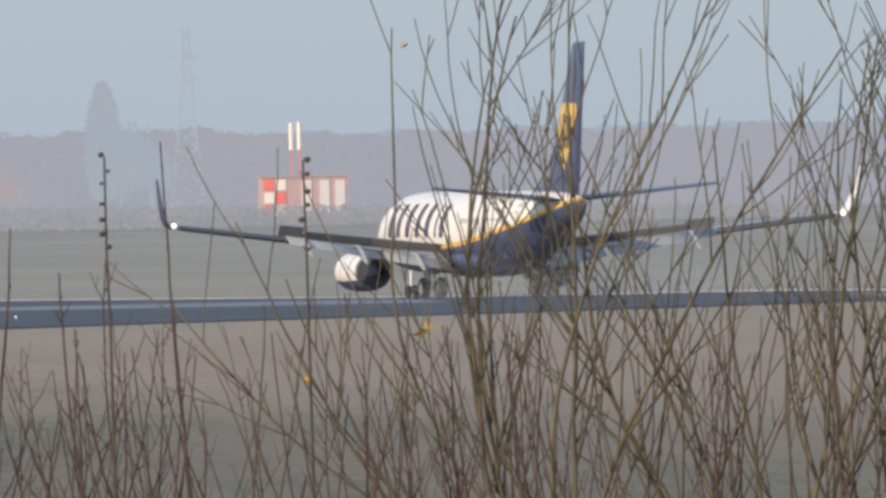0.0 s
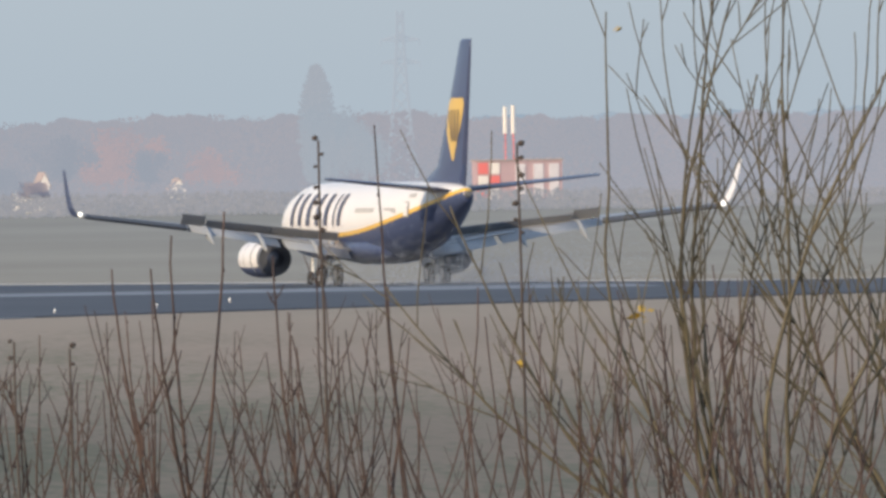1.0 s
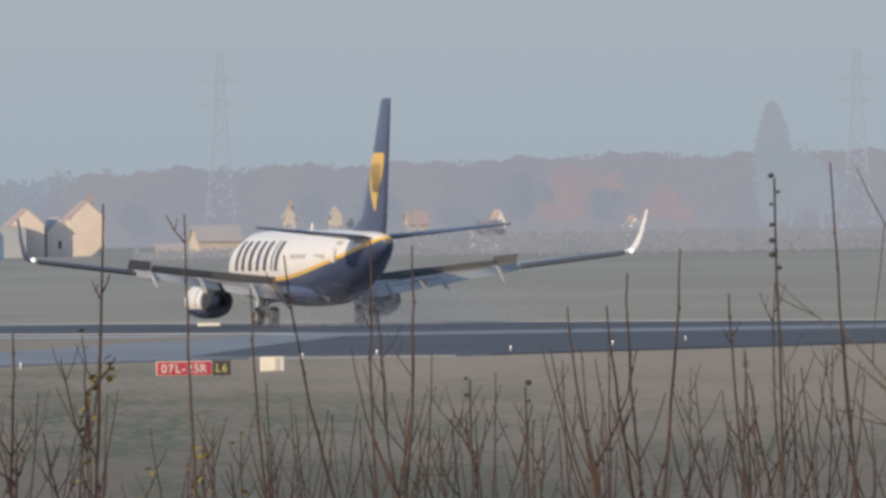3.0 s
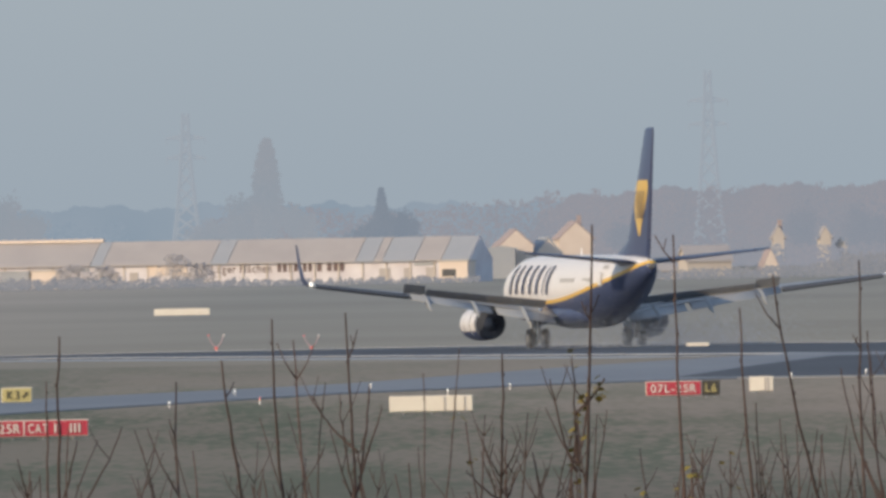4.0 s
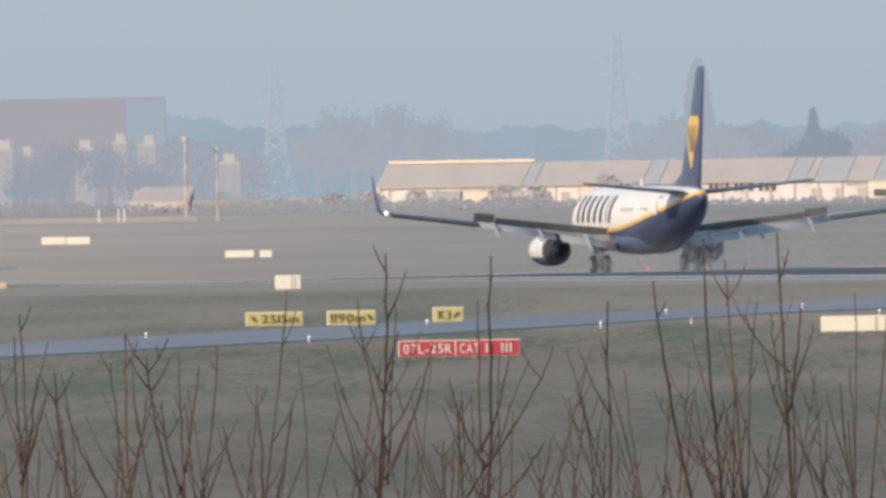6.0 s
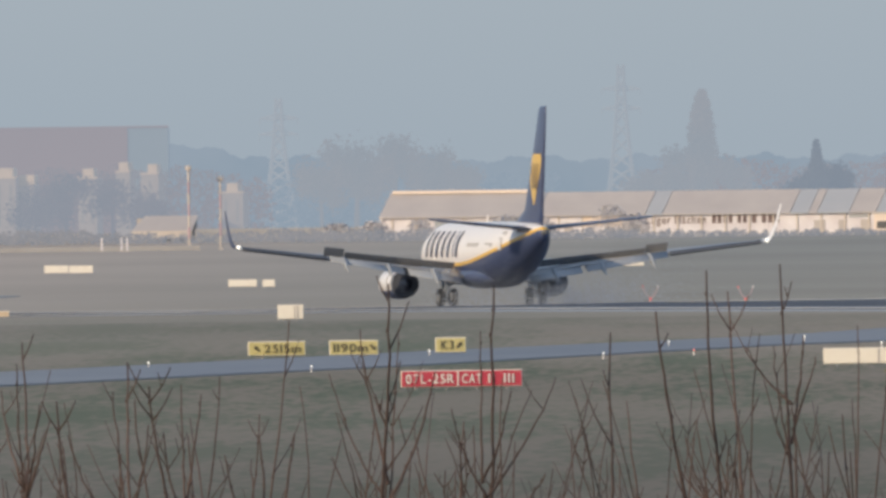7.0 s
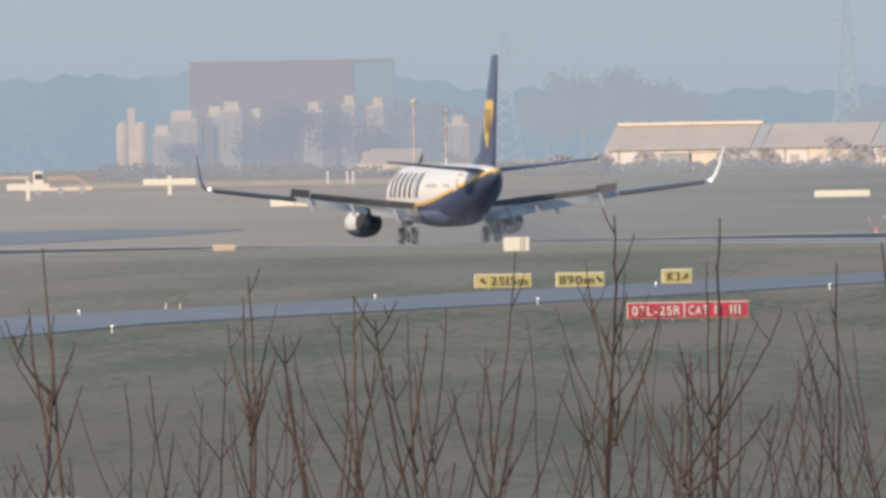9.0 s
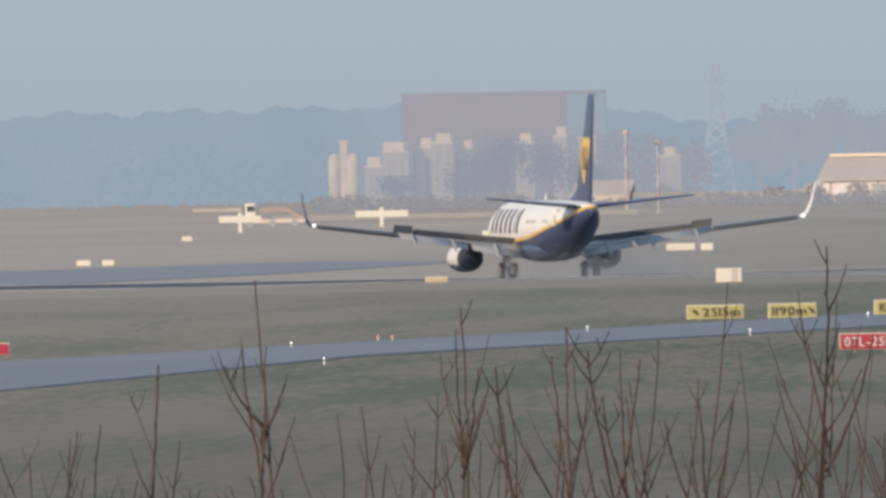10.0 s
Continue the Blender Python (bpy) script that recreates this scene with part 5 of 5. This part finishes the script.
def shrub(x, y, wide, leafy, seed):
    r = random.Random(seed)
    z = level(x, y)
    s = thing("shrub", x, y, z, "thin shrub with a few last yellowing leaves" if leafy else "leafless shrub of thin red-brown upright shoots", "shrub", "shrubs on the slope")
    off = Vector((x, y, z))
    lf = bmesh.new()

    def add(low, tip, thick, side, bow, foot=None):
        foot = foot or Vector((x * .5 + low.x * .5 + r.uniform(-.04, .04), y + r.uniform(-.15, .15), z - .05))
        bm, p = shoot(foot, low, tip, r, thick, side, bow)
        bmesh.ops.translate(bm, vec=-off, verts=bm.verts)
        smooth(part("shoot", bm, TWIG_R, s))
        return p
    for a, b, c in TALL:
        if x - wide / 2 <= a < x + wide / 2:
            add(Vector((a + c * 1.2, y, 9.1)), Vector((a, y + r.uniform(-.3, .3), b)), r.uniform(.0030, .0036), .45, -c * .15)
    hubs = [f for f in FORKS if x - wide / 2 <= f[0] < x + wide / 2]
    hubs += [(x + r.uniform(-.5, .5) * wide, r.uniform(8.5, 8.95), DENSE(x) + r.gauss(-.04, .07), -24, 24) for _ in range(3 if x > 1.0 else 2 if x > -1.6 else 1)]
    for hx, hz, top, left, right in hubs:
        h = Vector((hx, y + r.uniform(-.4, .4), hz))
        n = 3 + (right - left > 42)
        add(h + Vector((r.gauss(0, .02), 0, -.35)), h, .0030, .25, r.gauss(0, .01))
        for i in range(n):
            a = radians(left + (right - left) * i / (n - 1) + r.gauss(0, 3))
            b = top - abs(a) * .16 * (1 + top - hz) + r.gauss(-.02, .03)
            dx = math.tan(a) * max(b - h.z, .1)
            low = h + Vector((r.gauss(0, .004), 0, r.uniform(-.15, .03)))
            p = add(low, Vector((h.x + dx, h.y + r.uniform(-.1, .1), max(b, h.z + .1))), r.uniform(.0020, .0029), .3, dx * .12, low + Vector((0, 0, -.004)))
            if leafy and i % 2:
                for q in p[8:]:
                    for _ in range(r.choice((0, 1, 2, 2, 3))):
                        leaf(lf, q - off + Vector((r.gauss(0, .012), 0, r.gauss(0, .012))), r.uniform(.011, .022), r)
    for i in range(12 if x > 1.0 else 10 if x > -1.0 else 4):
        a = x + r.uniform(-.55, .55) * wide
        lean = r.gauss(0, .09)
        add(Vector((a - lean, y + r.uniform(-.4, .4), 8.9)), Vector((a, y + r.uniform(-.5, .5), DENSE(a) + r.gauss(-.06, .10))), r.uniform(.0016, .0024), .8, r.gauss(0, .02))
    if leafy:
        tagged(part("foliage", lf, LEAF_G, s, "small yellow-green leaves"), kind="stuff")
    else:
        lf.free()
    return s


k = 0
x = -3.25
while x < 3.5:
    shrub(x, rng.uniform(57.5, 62.5), .28, abs(x - .45) < .3, 100 + k)
    x += .28
    k += 1


# the big olive-barked shrub whose long limbs arch over the view
def willow(x, y, seed):
    r = random.Random(seed)
    z = level(x, y)
    w = thing("arching_shrub", x, y, z, "large leafless shrub with long arching olive-brown limbs", "shrub")

    def grow(bm, p, d, ln, thick, depth):
        pts = [p.copy()]
        n = max(4, int(ln / .055))
        dirs = []
        bend = r.gauss(0, .022)
        for i in range(n):
            d = (d + Vector((r.gauss(0, .05) + bend - d.x * .032, r.gauss(0, .02), .033))).normalized()
            p = p + d * (ln / n)
            pts.append(p.copy())
            dirs.append(d.copy())
        tube(bm, pts, thick, max(thick * .34, .0013), 6 if depth < 2 else 5)
        if depth < 3:
            for i in range(2, n):
                if r.random() < (.40, .26, .1)[depth]:
                    s, a, q = r.choice((-1, 1)), r.uniform(.3, .7), dirs[i - 1]
                    e = Vector((q.x * math.cos(a) + s * q.z * math.sin(a), q.y + r.gauss(0, .2), q.z * math.cos(a) - s * q.x * math.sin(a) + .3)).normalized()
                    grow(bm, pts[i], e, ln * r.uniform(.25, .62) * (1.1 - .6 * i / n), max(thick * (1 - .6 * i / n) * .6, .0017), depth + 1)
    # two stools a little apart; the limbs of each fan out from one foot
    for foot, count, left, right, long in ((-.02, 10, -68, 12, 1.5), (.5, 9, -40, 24, 1.45), (.8, 6, -18, 30, 1.5)):
        for i in range(count):
            u = i / (count - 1)
            a = radians(left + (right - left) * u + r.uniform(-4, 4))
            bm = bmesh.new()
            start = Vector((foot + r.uniform(-.08, .08), r.uniform(-.3, .3), -.03))
            knee = Vector((foot + math.sin(a) * .16 + r.uniform(-.05, .05), start.y + r.uniform(-.1, .1), 8.98 - z + r.uniform(-.12, .16)))
            tube(bm, [start, start.lerp(knee, .5) + Vector((math.sin(a) * .03, 0, 0)), knee], .014, .0068, 7)
            grow(bm, knee, Vector((math.sin(a), r.gauss(0, .1), math.cos(a))).normalized(), long * r.uniform(.75, 1.05) * (1 - .38 * math.sin(a) ** 2), r.uniform(.0052, .0068), 0)
            smooth(part("limb", bm, TWIG_O, w))
    lf = bmesh.new()
    for px, pz in ((2.586, 9.58), (2.33, 9.48), (2.557, 10.21), (2.60, 9.57), (2.575, 9.565)):
        for _ in range(3):
            leaf(lf, Vector((px - x + r.gauss(0, .006), r.uniform(-.2, .2), pz - z + r.gauss(0, .008))), r.uniform(.016, .026), r)
    part("leaves", lf, LEAF_Y, w, "last yellow leaves")


willow(2.88, 60.5, 21)


def weed(x, y, top, seed, heads=7):
    r = random.Random(seed)
    z = level(x, y)
    w = thing("dry_weed", x, y, z, "dead upright weed stalk with dark seed heads", "weed", "dry weeds")
    bm = bmesh.new()
    pts = [Vector((.035 * (1 - i / 12) + r.gauss(0, .002), 0, (top - z) * i / 12 - .03)) for i in range(13)]
    tube(bm, pts, .006, .0025, 6)
    smooth(part("stalk", bm, STALK, w))
    for i in range(heads):
        h = top - z - .02 - .033 * i - r.uniform(0, .012)
        bm = bmesh.new()
        s = r.uniform(.005, .009)
        bmesh.ops.create_icosphere(bm, subdivisions=1, radius=1, matrix=Matrix.Translation((r.choice((-1, 1)) * .007, 0, h)) @ Matrix.Diagonal((s, s, s * .8, 1)))
        part("seed_head", bm, STALK, w)


weed(1.82, 58.5, 10.0, 1)
weed(2.25, 58.6, 9.985, 2)
weed(1.16, 58.4, 9.58, 3, 2)
weed(1.29, 58.9, 9.56, 4, 2)


# ---- what moves ----
def motions():
    rows = []
    for i in range(21):
        t = i * 0.5
        s = 0.44 + 61.5 * t - 0.7187 * t * t
        y = 1350.5 + 0.9795 * s + 4.5
        x = 57.9 - 0.2016 * s - 0.9 + 0.11 * (t - 5.9) ** 2 + (0.0 if t > 1 else 0.35 * (1 - t))
        rows.append((t, Matrix.Translation((x, y, level(x, y) + CAMBER[0] + (CAMBER[1] - CAMBER[0]) * 23 / 34)) @ pose(0, 0, 0, 0, 0, 11.7 - 0.07 * t)))
    walk(plane, rows)


motions()
